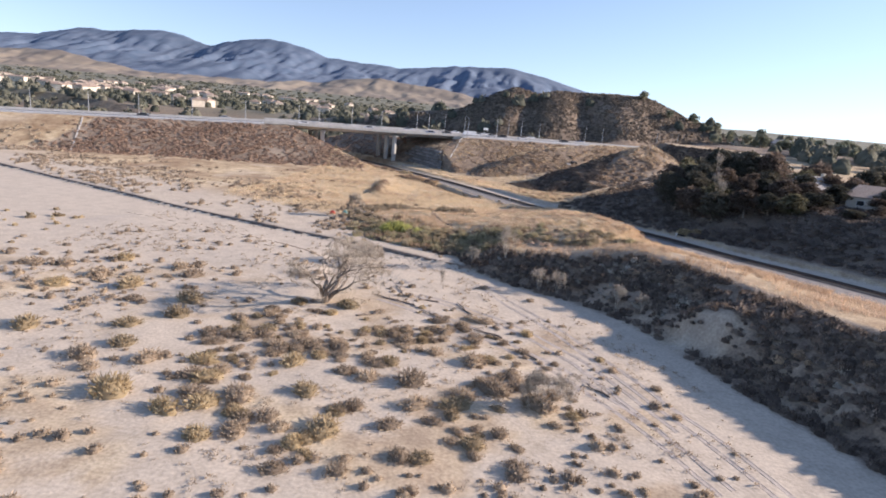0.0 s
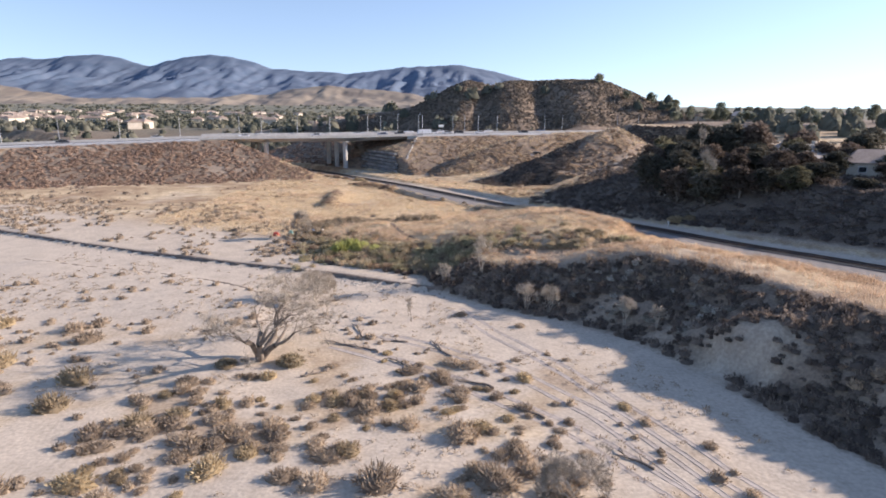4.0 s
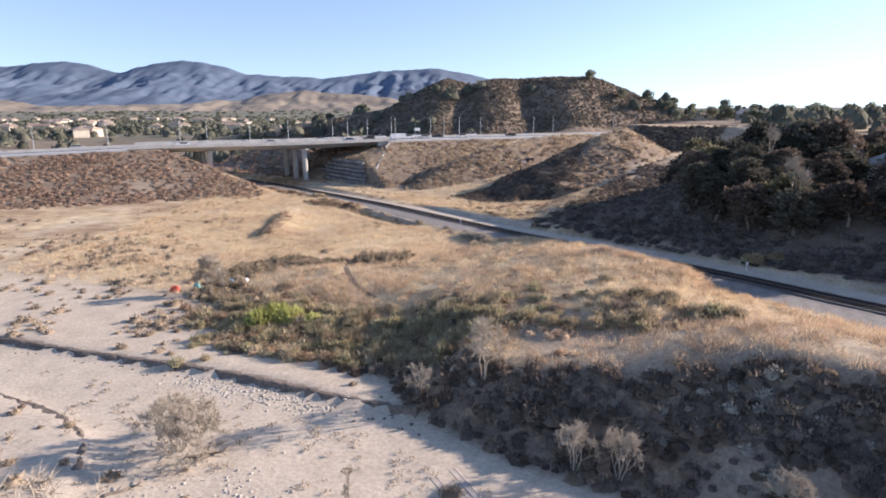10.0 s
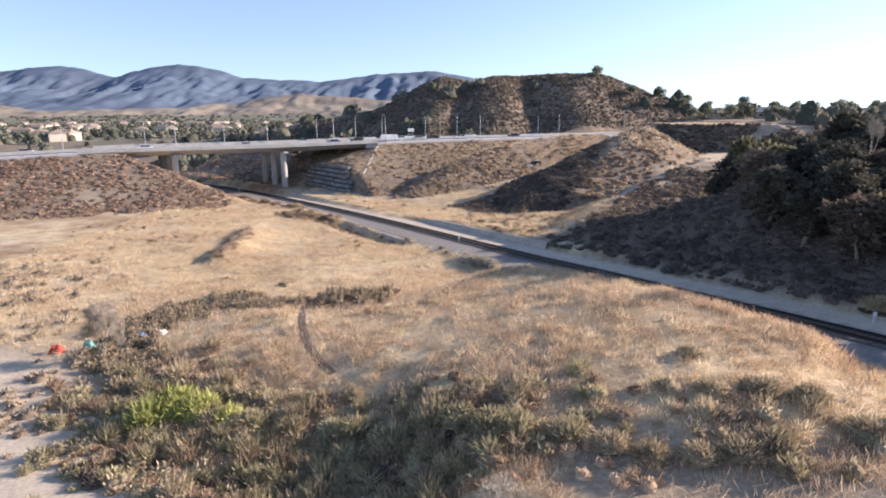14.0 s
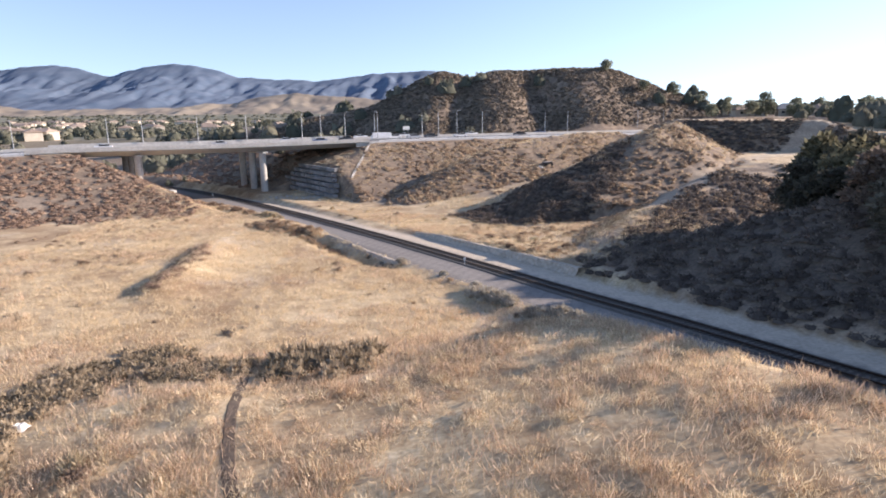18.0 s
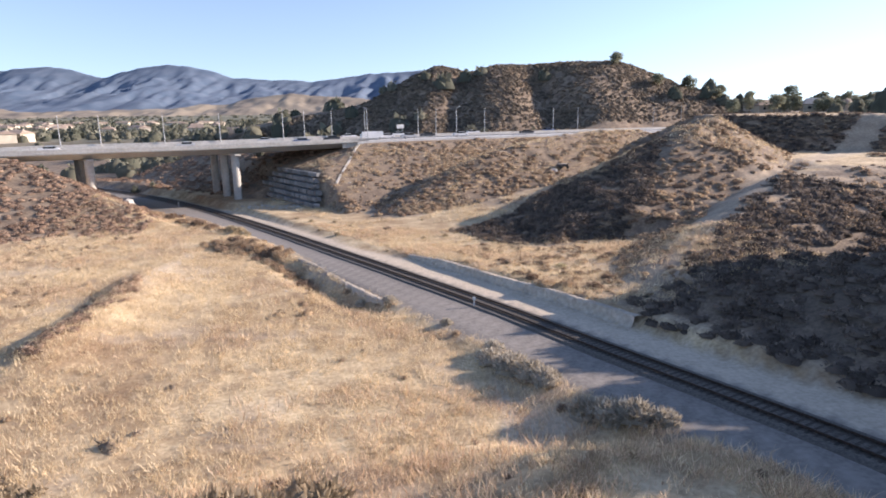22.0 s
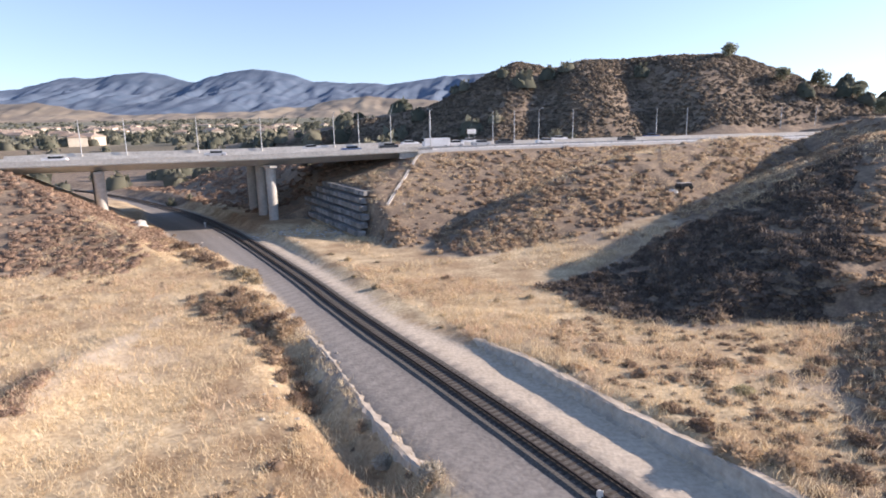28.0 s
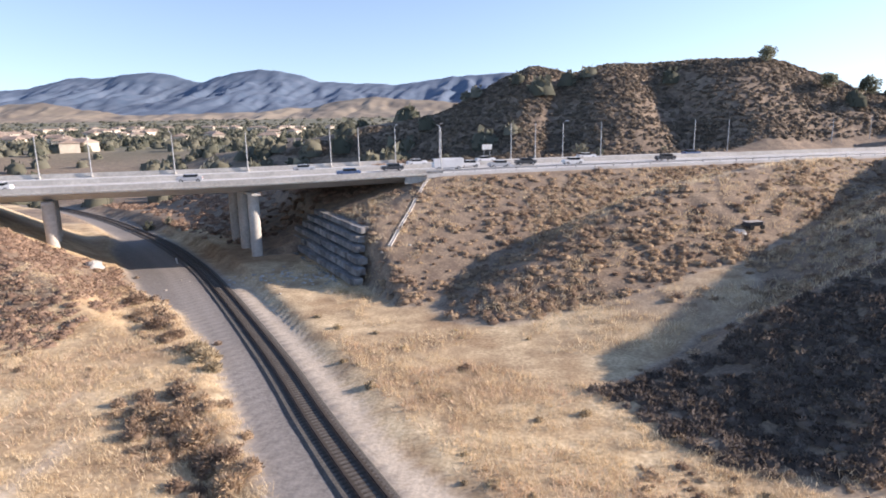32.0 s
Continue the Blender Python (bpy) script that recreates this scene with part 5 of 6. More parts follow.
bare_tree(-20.0, 41.6, 8.6, 301, 0.8, 5, 0.42, "large bare leafless tree with several forked stems on the sand", M["dark_bark"], trunk=0.26, width=17, stems=5, fine=10, fork=2)
bare_tree(-19.4, 63.4, 4.2, 302, 0.8, 4, 0.07, "pale bare spreading tree in the dry channel", M["pale_bark"], trunk=0.16, width=8.0, stems=6, fine=9)
bare_tree(-5.5, 54.8, 2.8, 303, 0.35, 3, 0.05, "thin bare sapling standing on the sand", trunk=0.6, name="sapling", width=1.0)
bare_tree(-6, 57, 2.4, 304, 0.4, 3, 0.05, "thin bare sapling standing on the sand", trunk=0.6, name="sapling", width=0.9)
bare_tree(10.5, 22.9, 2.2, 305, 0.6, 3, 0.05, "small bare bush on the sand", M["pale_bark"], name="bare_bush")
bare_tree(8, 18, 3.6, 306, 0.8, 4, 0.06, "pale bare spreading bush on the sand", M["pale_bark"], 4, 0.2, "bare_bush", 6.0, 2, 4)
for k, (x, y, h) in enumerate(((9, 59.5, 3.6), (11.8, 58.5, 3.4), (3.5, 69.5, 5.5), (20, 53, 3.4), (23, 50.5, 2.8), (-2, 70, 2.6))):
    bare_tree(x, y, h, 310 + k, 0.55, 3, 0.07, "pale bleached bare shrub at the foot of the bank", M["pale_bark"], 3, 0.2, "bare_shrub", h * 1.05, 4, 6)

bare_tree(-31.2, 102, 5.6, 325, 0.6, 4, 0.08, "pale bleached bare tree beside the camp", M["pale_bark"], 3, 0.2, "bare_tree", 4.4, 3, 10)


def leafy_tree(name, seed, height, radius, mat, label, category="tree", group="", trunk_part=0.32, cards=55, bark=None, dense=12, low_crown=0.35):
    """Trunk and limbs, and a crown of separate leaf clumps round the limb ends with gaps between them."""
    ob = tagged(new(name), label, category, group)
    pieces, tips = limbs(seed, height, 0.62, 3, 0.03 * height, 0.0, 3, 0.0, trunk_part)
    top = max(p[1][2] for p in pieces)
    out = max(float(np.hypot(t[0], t[1])) for t in tips)
    sc = np.array([radius * 0.8 / out, radius * 0.8 / out, height * 0.9 / top])
    pieces = [(a * sc, b * sc, ra, rb, lv) for a, b, ra, rb, lv in pieces]
    child(new("trunk", tube_mesh("trunk", pieces, bark or M["bark"])), ob)
    r = np.random.default_rng(seed + 9)
    P, T, V, off = [], [], [], 0
    fill = r.normal(0, 1, (dense, 3))
    fill = fill / np.linalg.norm(fill, axis=1)[:, None] * r.random((dense, 1)) ** 0.4
    fill = fill * np.array([radius * 0.85, radius * 0.85, height * (1 - low_crown) * 0.48]) + np.array([0, 0, height * (low_crown + (1 - low_crown) * 0.5)])
    fill[:, :2] *= (1.0 - 0.35 * np.clip((fill[:, 2:3] - height * 0.6) / (height * 0.4), 0, 1)) * (0.75 + 0.4 * r.random((dense, 1)))
    centres = [t * sc for t in tips[:40]] + list(fill)
    for t in centres:
        p, tr, tone = tuft(int(r.integers(1e6)), cards, 0.9, 0.0, 0.42, 0.2, 0.1)
        p2 = p.copy()
        low = r.random(len(p) // 3) < 0.4
        p2[np.repeat(low, 3), 2] *= -0.7
        s = radius * (0.28 + 0.16 * r.random())
        P.append(p2 * s + t + np.array([0, 0, 0.1 * s]))
        T.append(tr + off)
        V.append(tone)
        off += len(p)
    me = raw_mesh("crown", np.concatenate(P), np.concatenate(T), np.concatenate(V), float(r.random()), mat)
    child(new("crown", me), ob)
    return ob


KINDS = (("grove", "tall dark dense tree of the shaded grove"), ("grove_brown", "tall russet-brown half-bare tree of the shaded grove"), ("grove_olive", "olive-brown spreading tree at the edge of the grove"))
TALL = (15, 12, 17, 11)
protos = {}
for j, (kind, text) in enumerate(KINDS):
    for k, w in enumerate((5.4, 5.0, 4.8, 4.6)):
        protos[j, k] = leafy_tree("grove_tree", 400 + 10 * j + k, TALL[k], w, M[kind], text, "tree", "grove beside the track", 0.22, 44 if j != 1 else 34, M["dark_bark"], 46 if j != 1 else 34, 0.12)
# x, y, height of the top, kind
GROVE = [(56.5, 131, 21.8, 0), (53, 126, 18.5, 0), (60, 126, 20, 0), (50.5, 131, 17, 0), (47.5, 138, 14.5, 0), (52, 139, 17, 2), (58, 138, 17.5, 0), (64, 133, 18.5, 1), (66, 123, 18, 0), (55, 119, 17.5, 1), (60, 116.5, 17.5, 1),
         (51.5, 117, 15.5, 0), (49.5, 109, 15, 2), (56, 110, 16.5, 1), (61, 111, 17, 0), (49, 146, 13.5, 0), (54, 148, 17, 2), (57, 157, 17, 2), (52, 155, 14.5, 0), (62, 148, 17.5, 0), (66, 142, 19.5, 1), (70, 131, 18, 0), (63, 158, 16.5, 1),
         (54, 103, 14, 1), (72, 118, 17, 0)]
# eastern trees, many added out of view to shade the slope and track
GROVE += [(68, 106, 17, 1), (75, 108, 17.5, 0), (80, 112, 18, 1), (64, 95, 13.5, 1), (69, 90, 14, 0), (78, 98, 16, 1), (84, 104, 18, 0), (76, 126, 19, 2), (84, 120, 18, 1), (90, 112, 19, 0), (74, 140, 21, 0), (82, 134, 19, 1), (92, 128, 20, 0),
          (98, 118, 19, 2), (88, 144, 20, 1), (100, 138, 21, 0), (110, 128, 21, 1), (104, 106, 20, 0), (96, 98, 19, 1), (112, 112, 20, 2), (120, 120, 21, 0), (76, 84, 16, 1), (84, 92, 18, 0), (82, 80, 16.5, 0), (90, 86, 18, 1), (95, 78, 18, 0), (88, 70, 17, 1), (100, 88, 19, 0), (98, 66, 18, 0)]
# front row, then rear trees added to close gaps in the road's shadow
GROVE += [(43, 116, 14.5, 0), (44.5, 109, 13.5, 1), (48, 103.5, 13.5, 0), (53, 100, 14.5, 1), (57, 98, 15, 0), (60, 94.5, 15.5, 2), (42.5, 123, 15.5, 0), (44.5, 130, 16.5, 1), (47, 115, 17, 0), (50, 122, 18, 0), (62, 104, 17.5, 1), (66, 97, 16, 0),
          (66, 138, 19.5, 0), (61, 143, 17.5, 0), (66, 150, 19, 1), (72, 136, 21.5, 1), (72, 147, 20, 0), (58, 151, 17.5, 0), (62, 129, 22, 0), (68, 127, 21.5, 1), (70, 112, 19, 0), (78, 118.5, 18.5, 1)]
used = set()
for k, (x, y, top, kind) in enumerate(GROVE):
    base = z_at(x, y) - 0.2
    m = pose(x, y, base, 0, 0, k * 67)
    which = (kind, k % 4)
    c = copy_thing(protos[which], m) if which in used else protos[which]
    used.add(which)
    c.matrix_world = m
    s = (top - base) / TALL[k % 4]
    c.scale = (0.45 + 0.5 * s, 0.45 + 0.5 * s, s)
for which in [q for q in protos if q not in used]:
    c = protos[which]
    c.matrix_world = pose(118 + 6 * which[1], 96 + 8 * which[0], z_at(118 + 6 * which[1], 96 + 8 * which[0]) - 0.2)
bare_tree(48.6, 105.6, 9.5, 330, 0.4, 4, 0.15, "slender pale bare tree before the dark grove", M["pale_bark"], 3, 0.45, "bare_tree", 3.4, 1, 5)
bare_tree(52.5, 121, 8.5, 331, 0.4, 4, 0.13, "slender pale bare tree before the dark grove", M["pale_bark"], 3, 0.45, "bare_tree", 3.2, 1, 4)
pines = [leafy_tree("hill_tree", 420 + k, h, w, M["pine"], "rounded dark green tree on the hill's shoulder", "tree", "trees on the skyline", 0.25, 28, None, 30, 0.15) for k, (h, w) in enumerate(((9, 5.2), (7.5, 5.0), (11, 4.4)))]
SKY = [(100, 369, 0.8), (118, 377, 0.85), (134, 381, 0.75), (126, 366, 0.6), (141, 360, 0.8), (151, 352, 0.9), (158, 360, 0.7), (165, 352, 1.0), (172, 365, 0.8), (179, 352, 0.9), (188, 370, 1.0), (196, 355, 0.8),
       (205, 362, 0.9), (214, 350, 1.1), (226, 366, 0.9), (238, 352, 1.0), (250, 360, 0.8), (262, 350, 1.0), (148, 300, 0.6), (176, 296, 0.7), (205, 290, 0.8), (232, 300, 0.7), (190, 260, 0.6), (160, 240, 0.6)]
rs = np.random.default_rng(77)
SKY += [(float(90 + 3.4 * k + rs.normal(0, 1.5)), float(345 + rs.normal(0, 7)), float(0.55 + 0.5 * rs.random())) for k in range(9, 46, 2)]
for k, (x, y, s) in enumerate(SKY):
    m = pose(x, y, z_at(x, y) - 0.2, 0, 0, k * 83)
    c = pines[k] if k < 3 else copy_thing(pines[k % 3], m)
    c.matrix_world = m
    s *= 0.8
    c.scale = (s * (0.95 + 0.3 * ((k * 7) % 5) / 5), s * 1.05, s * (0.95 + 0.5 * ((k * 11) % 7) / 7))
c = copy_thing(pines[1], pose(86, 385, z_at(86, 385) - 0.2, 0, 0, 20))
c.scale = (0.8, 0.8, 0.7)
lx, ly, lr = spread(800, 95, 420, 190, 480, lambda x, y: (0.3 + 0.6 * sstep(0.4, 0.5, fbm(x, y, 40, 71))) * ((y > road_edge(x) + 40) | ((x > 140) & (y > 215) & (y < road_edge(x) - 8))), 60)
scatter("garden_trees", "dark garden trees among the hilltop houses", "trees", LUMP, lx, ly, 2.6 + 2.6 * lr, M["wood_far"], 1.4)
lx, ly, lr = spread(500, -130, 60, 285, 420, lambda x, y: (y > road_edge(x) + 34) * sstep(36, 20, y - road_edge(x) - 30) * 0.5 * (x < 40), 61)
scatter("roadside_trees", "dark trees along the foot of the hill", "trees", ROUND, lx, ly, 1.3 + 1.4 * lr, M["wood_far"], 1.2)

# ---- houses ----
M["stucco"] = plain("cream_stucco", (0.60, 0.53, 0.43), (0.72, 0.65, 0.54), 2.0, 0.9, 0, 0, 0.15)
M["roof_tile"] = plain("clay_roof_tiles", (0.29, 0.215, 0.17), (0.42, 0.33, 0.265), 3.0, 0.9, 0.02, 0, 0.25)
M["grey_roof"] = plain("grey_shingle_roof", (0.30, 0.28, 0.27), (0.42, 0.40, 0.38), 3.0, 0.9, 0.02, 0, 0.2)
M["pane"] = plain("dark_window_glass", (0.03, 0.035, 0.04), (0.06, 0.065, 0.07), 2.0, 0.15)


def house(w, d, h, roof_h, roof_mat, label, group=""):
    ob = tagged(new("house"), label, "house", group)
    bm = box(bmesh.new(), (w, d, h + 1.0), (0, 0, h / 2 - 0.5))
    part("wall", bm, M["stucco"], ob)
    hw, hd, t = w / 2 + 0.5, d / 2 + 0.6, 0.22
    v = [(-hw, -hd, h - 0.15), (hw, -hd, h - 0.15), (hw, hd, h - 0.15), (-hw, hd, h - 0.15), (-hw * 0.62, 0, h + roof_h), (hw * 0.62, 0, h + roof_h)]
    v += [(a, b, c - t) for a, b, c in v[:4]]
    f = [(0, 1, 5, 4), (2, 3, 4, 5), (1, 2, 5), (3, 0, 4), (0, 6, 7, 1), (1, 7, 8, 2), (2, 8, 9, 3), (3, 9, 6, 0), (9, 8, 7, 6)]
    roof = new("roof", mesh_from("roof", v, f, roof_mat))
    roof.parent = ob
    part("chimney", box(bmesh.new(), (0.8, 0.8, 1.6), (w * 0.22, d * 0.12, h + roof_h * 0.8 + 0.3), 0, 0.05), M["stucco"], roof)
    for k in (-0.32, 0.02, 0.33):
        win = part("window", box(bmesh.new(), (1.5, 0.1, 1.2), (w * k, -d / 2 - 0.03, h * 0.5), 0, 0.02), M["white"], ob)
        part("pane", box(bmesh.new(), (1.3, 0.06, 1.0), (w * k, -d / 2 - 0.07, h * 0.5)), M["pane"], win)
    win = part("window", box(bmesh.new(), (0.1, 1.4, 1.2), (-w / 2 - 0.03, 0, h * 0.55), 0, 0.02), M["white"], ob)
    part("pane", box(bmesh.new(), (0.06, 1.2, 1.0), (-w / 2 - 0.07, 0, h * 0.55)), M["pane"], win)
    part("door", box(bmesh.new(), (1.0, 0.1, 2.05), (w * 0.17, -d / 2 - 0.04, 1.02), 0, 0.02), M["grey_roof"], ob)
    return ob


h1 = house(15, 10, 3.0, 2.2, M["roof_tile"], "single-storey cream house with a hipped brown tile roof", "houses above the track")
h2 = house(12, 9, 3.2, 2.4, M["grey_roof"], "single-storey house with a hipped grey roof", "houses above the track")
h3 = house(16, 11, 5.6, 2.2, M["roof_tile"], "two-storey cream house with a hipped brown tile roof", "houses of the town")
h4 = house(30, 13, 6.4, 1.8, M["roof_tile"], "long two-storey cream apartment house with a low tile roof", "houses of the town")
NEARBY = [(1, 76, 120, 25), (0, 85, 109, -20), (0, 132, 186, 20), (1, 108, 186, -15), (1, 160, 200, 35), (0, 146, 362, 10), (1, 166, 358, -20), (0, 186, 364, 15), (1, 205, 356, 40), (0, 226, 362, -10), (1, 250, 356, 25), (0, 276, 360, 0), (1, 150, 158, 5),
          (0, 176, 176, 15), (1, 205, 205, 30), (0, 230, 230, -25), (1, 255, 255, 10), (0, 290, 300, 5), (1, 185, 232, 60)]
done = set()
for k, x, y, a in NEARBY:
    src = (h1, h2)[k]
    m = pose(x, y, z_at(x, y) + 0.3, 0, 0, a)
    if k in done:
        copy_thing(src, m)
    else:
        src.matrix_world = m
        done.add(k)
tx, ty, tr = spread(760, -900, -60, 430, 1250, lambda x, y: 0.55 * sstep(0.42, 0.55, fbm(x, y, 150, 81)) * sstep(-0.05, -0.35, x / y) * (0.35 + 0.65 * sstep(-0.3, -0.6, x / y)), 70)
tz = ground(tx, ty)
first = {2: True, 3: True}
for k, (x, y, z, q) in enumerate(zip(tx, ty, tz, tr)):
    which = 3 if q > 0.7 and y > 700 else 2
    src = (h1, h2, h3, h4)[which]
    m = pose(float(x), float(y), float(z) + 0.4, 0, 0, float(q * 997 % 180 - 90))
    if first[which]:
        src.matrix_world = m
        first[which] = False
    else:
        copy_thing(src, m)
lx, ly, lr = spread(19000, -1300, 100, 330, 2000, lambda x, y: (y > road_edge(x) + 60) * (0.25 + 0.75 * sstep(0.36, 0.52, fbm(x, y, 110, 83))) * 0.62 * sstep(1800, 700, y) * sstep(0.2, 0.0, x / y) * sstep(2300, 900, y + 0.0 * x), 71)
scatter("town_trees", "belts of dark trees through the valley town", "trees", TOWN, lx, ly, 3.0 + 4.0 * lr, M["wood_far"], 1.25)
lx, ly, lr = spread(2500, -2600, 200, 1200, 3200, lambda x, y: 0.6 * sstep(0.4, 0.55, fbm(x, y * 2, 200, 84)), 72)
scatter("valley_orchards", "grey-green orchards and brush over the far mesa", "trees", TOWN, lx, ly, 7 + 7 * lr, M["wood_far"], 0.55)

# ---- mountains ----
def sil(px, py, depth):
    return (px - 784) / 1079 * depth, (203 - py) / 1079 * depth


def mountains(name, outline, depth, front, mat, seed, label, lift=10, rib_size=120):
    crest = np.array([sil(a, b, depth) for a, b in outline], float)
    X = np.linspace(crest[0, 0], crest[-1, 0], 480)
    top = np.interp(X, crest[:, 0], crest[:, 1])
    top = np.convolve(np.pad(top, 3, mode="edge"), np.ones(7) / 7, "valid") + 34 * (fbm(X, X * 0, 130, seed + 7, 6) - 0.5)
    V = np.linspace(-0.3, 1, 60)
    g, v = np.meshgrid(X, V)
    fall = np.where(v >= 0, 1 - np.abs(v) ** 0.85, 1 + v * 1.6)
    yy = depth - np.where(v >= 0, v * front, v * front * 0.8)
    rib = np.abs(fbm(g + 150 * (fbm(g, yy, 260, seed + 5) - 0.5), yy * 0.22, rib_size, seed, 5) - 0.5) * 2.4
    zz = top[None, :] * fall - rib * 0.26 * np.maximum(top[None, :], 30) * np.clip(np.abs(v) * 3, 0, 1) * np.clip(1.15 - v, 0, 1) + (26 * (fbm(g, yy * 0.6, 130, seed + 3, 5) - 0.5) + 16 * (np.abs(fbm(g, yy * 0.4, 60, seed + 9, 3) - 0.5) * 2 - 0.3)) * np.clip(np.abs(v) * 6, 0, 1)
    i = np.arange(g.size).reshape(g.shape)
    q = np.stack([i[:-1, 1:], i[:-1, :-1], i[1:, :-1], i[1:, 1:]], -1).reshape(-1, 4)
    ob = new(name, mesh_from(name, np.stack([g, yy, zz + lift], -1).reshape(-1, 3), q.tolist(), mat, True))
    return tagged(ob, label, "mountain", kind="structure")


# distance haze is painted into the base colour of the range
M["range"] = plain("haze_blue_slopes", (0.083, 0.128, 0.195), (0.135, 0.178, 0.245), 0.012, 1.0)
M["foothill"] = plain("distant_tan_slopes", (0.17, 0.145, 0.125), (0.34, 0.285, 0.215), 0.008, 1.0)
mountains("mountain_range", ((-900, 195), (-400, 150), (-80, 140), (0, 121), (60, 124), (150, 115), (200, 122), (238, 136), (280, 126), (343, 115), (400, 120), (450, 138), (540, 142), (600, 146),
          (680, 134), (775, 130), (850, 143), (960, 172), (1060, 196), (1200, 203)), 4500, 1400, M["range"], 21, "mountain range with folded ridges, haze tinted in as blue", 22)
mountains("foothills", ((-800, 185), (-300, 170), (-60, 160), (20, 172), (90, 186), (180, 184), (260, 186), (340, 183), (430, 180), (480, 170), (560, 163), (640, 170), (700, 178), (760, 186), (900, 192), (1200, 197)),
          3000, 500, M["foothill"], 27, "tan and reddish foothills below the range", 14, 160)

# ---- wash details ----
M["sand_rut"] = plain("packed_sand", (0.40, 0.34, 0.29), (0.53, 0.46, 0.395), 2.0, 0.95, 0.03)
M["stone"] = plain("pale_river_stone", (0.36, 0.33, 0.29), (0.56, 0.52, 0.46), 4.0, 0.9, 0.02, 0, 0.3, True)


RUTS = ([(0, 60), (3.5, 53), (7, 47), (11, 40), (14.5, 33), (18, 26), (24, 13), (30, -2)], [(-13, 46), (-8, 43), (-2, 39), (5, 33), (11, 27), (16, 19), (21, 9)], [(-9, 50), (-2, 46), (5, 40), (11, 33), (15, 26), (19, 17)])


def ground_line(points, step=0.8):
    line = spline([(x, y, 0) for x, y in points], step)
    line[:, 2] = ground(line[:, 0], line[:, 1])
    return line


for pts in RUTS:
    for off in (-0.8, 0.8):
        line = ground_line(pts)
        line[:, 0] += off * 0.8 + 0.25 * (fbm(line[:, 1], line[:, 0], 3, 91) - 0.5)
        line[:, 1] += off * 0.6
        line[:, 2] = ground(line[:, 0], line[:, 1])
        wide = 0.75 + 0.5 * fbm(line[:, 0], line[:, 1], 2.5, 92)
        ob = new("tyre_rut", sweep("tyre_rut", line, [(-0.34, -0.1), (-0.28, 0.012), (-0.2, 0.035), (-0.13, 0.012), (0.13, 0.012), (0.2, 0.03), (0.28, 0.012), (0.34, -0.1)], M["sand_rut"]))
        tagged(ob, "shallow tyre rut across the sand", "tyre track", kind="structure")


def stones(name, label, cx, cy, sx, sy, n, size, seed):
    r = np.random.default_rng(seed)
    base = [tuft(500 + k, 0, 0.7, 0.8) for k in range(4)]
    x, y = r.normal(cx, sx, n), r.normal(cy, sy, n)
    ob = scatter(name, label, "stones", base, x, y, size * (0.4 + r.random(n)), M["stone"], 1.0, 0.15)
    return ob


stones("river_stones", "loose pale stones strewn on the sand", -16, 57, 3.0, 2.0, 160, 0.16, 81)
for k in range(4):
    stones("channel_stones", "pale cobbles washed up below the cut bank", -22.5 + 3.9 * k, 75.3 - 1.75 * k, 1.7, 0.7, 110, 0.15, 87 + k)
stones("gully_stones", "pale rubble along the gully by the dirt road", -17, 171, 1.3, 3, 50, 0.2, 82)
stones("wall_rubble", "pale broken rubble at the foot of the wall", -38, 236, 7, 3, 160, 0.35, 83)
# soil tone darkened to paint in the shade of the cut face
M["cut_soil"] = plain("shade_dark_soil", (0.13, 0.10, 0.08), (0.25, 0.20, 0.16), 3.0, 0.95, 0.05)


def cut_bank(name, line, label, seed, mat=None):
    """The steep broken edge that floods have cut into the sand."""
    r = np.random.default_rng(seed)
    line = spline([tuple(p[:2]) for p in line[::3]], 0.6)
    run = np.gradient(line, axis=0)
    run /= np.linalg.norm(run, axis=1)[:, None]
    right = np.stack([run[:, 1], -run[:, 0]], 1)
    wob = 0.35 * (fbm(line[:, 0], line[:, 1], 2.2, seed) - 0.5)
    top = ground(*(line - right * 1.3).T)
    low = ground(*(line + right * 1.3).T)
    rows = []
    for off, mix_ in ((-1.0, 1.0), (-0.25, 1.0), (-0.02, 0.93), (0.12, 0.5), (0.34, 0.12), (0.8, 0.0)):
        q = line + right * (off + wob + r.normal(0, 0.06, len(line)))[:, None]
        zz = low + (top - low) * mix_ + (0.015 if mix_ in (0.0, 1.0) else 0.0) + r.normal(0, 0.03, len(line)) * (0 < mix_ < 1) - 0.12 * (off in (-1.0, 0.8))
        rows.append(np.column_stack([q, zz]))
    v = np.stack(rows, 1)
    n = v.shape[1]
    i = np.arange(v.shape[0] * n).reshape(-1, n)
    f = np.stack([i[:-1, :-1], i[:-1, 1:], i[1:, 1:], i[1:, :-1]], -1).reshape(-1, 4)
    return tagged(new(name, mesh_from(name, v.reshape(-1, 3), f.tolist(), mat or M["cut_soil"])), label, "bank", kind="structure")


cut_bank("cut_bank", SCARP[(SCARP[:, 0] > -190)], "low cut bank along the edge of the channel, darkened for shade", 85)
M["pale_cut"] = plain("pale_cut_earth", (0.36, 0.305, 0.25), (0.54, 0.47, 0.39), 2.0, 0.95, 0.06)


def beside_track(y0, y1, off):
    """A line at a set distance from the rails, walked back towards the south."""
    run = np.gradient(TRACK[:, :2], axis=0)
    run /= np.linalg.norm(run, axis=1)[:, None]
    o = off(TRACK[:, 1])[:, None]
    p = TRACK[:, :2] + np.stack([run[:, 1], -run[:, 0]], 1) * o
    return p[(p[:, 1] > y0) & (p[:, 1] < y1)][::-1]


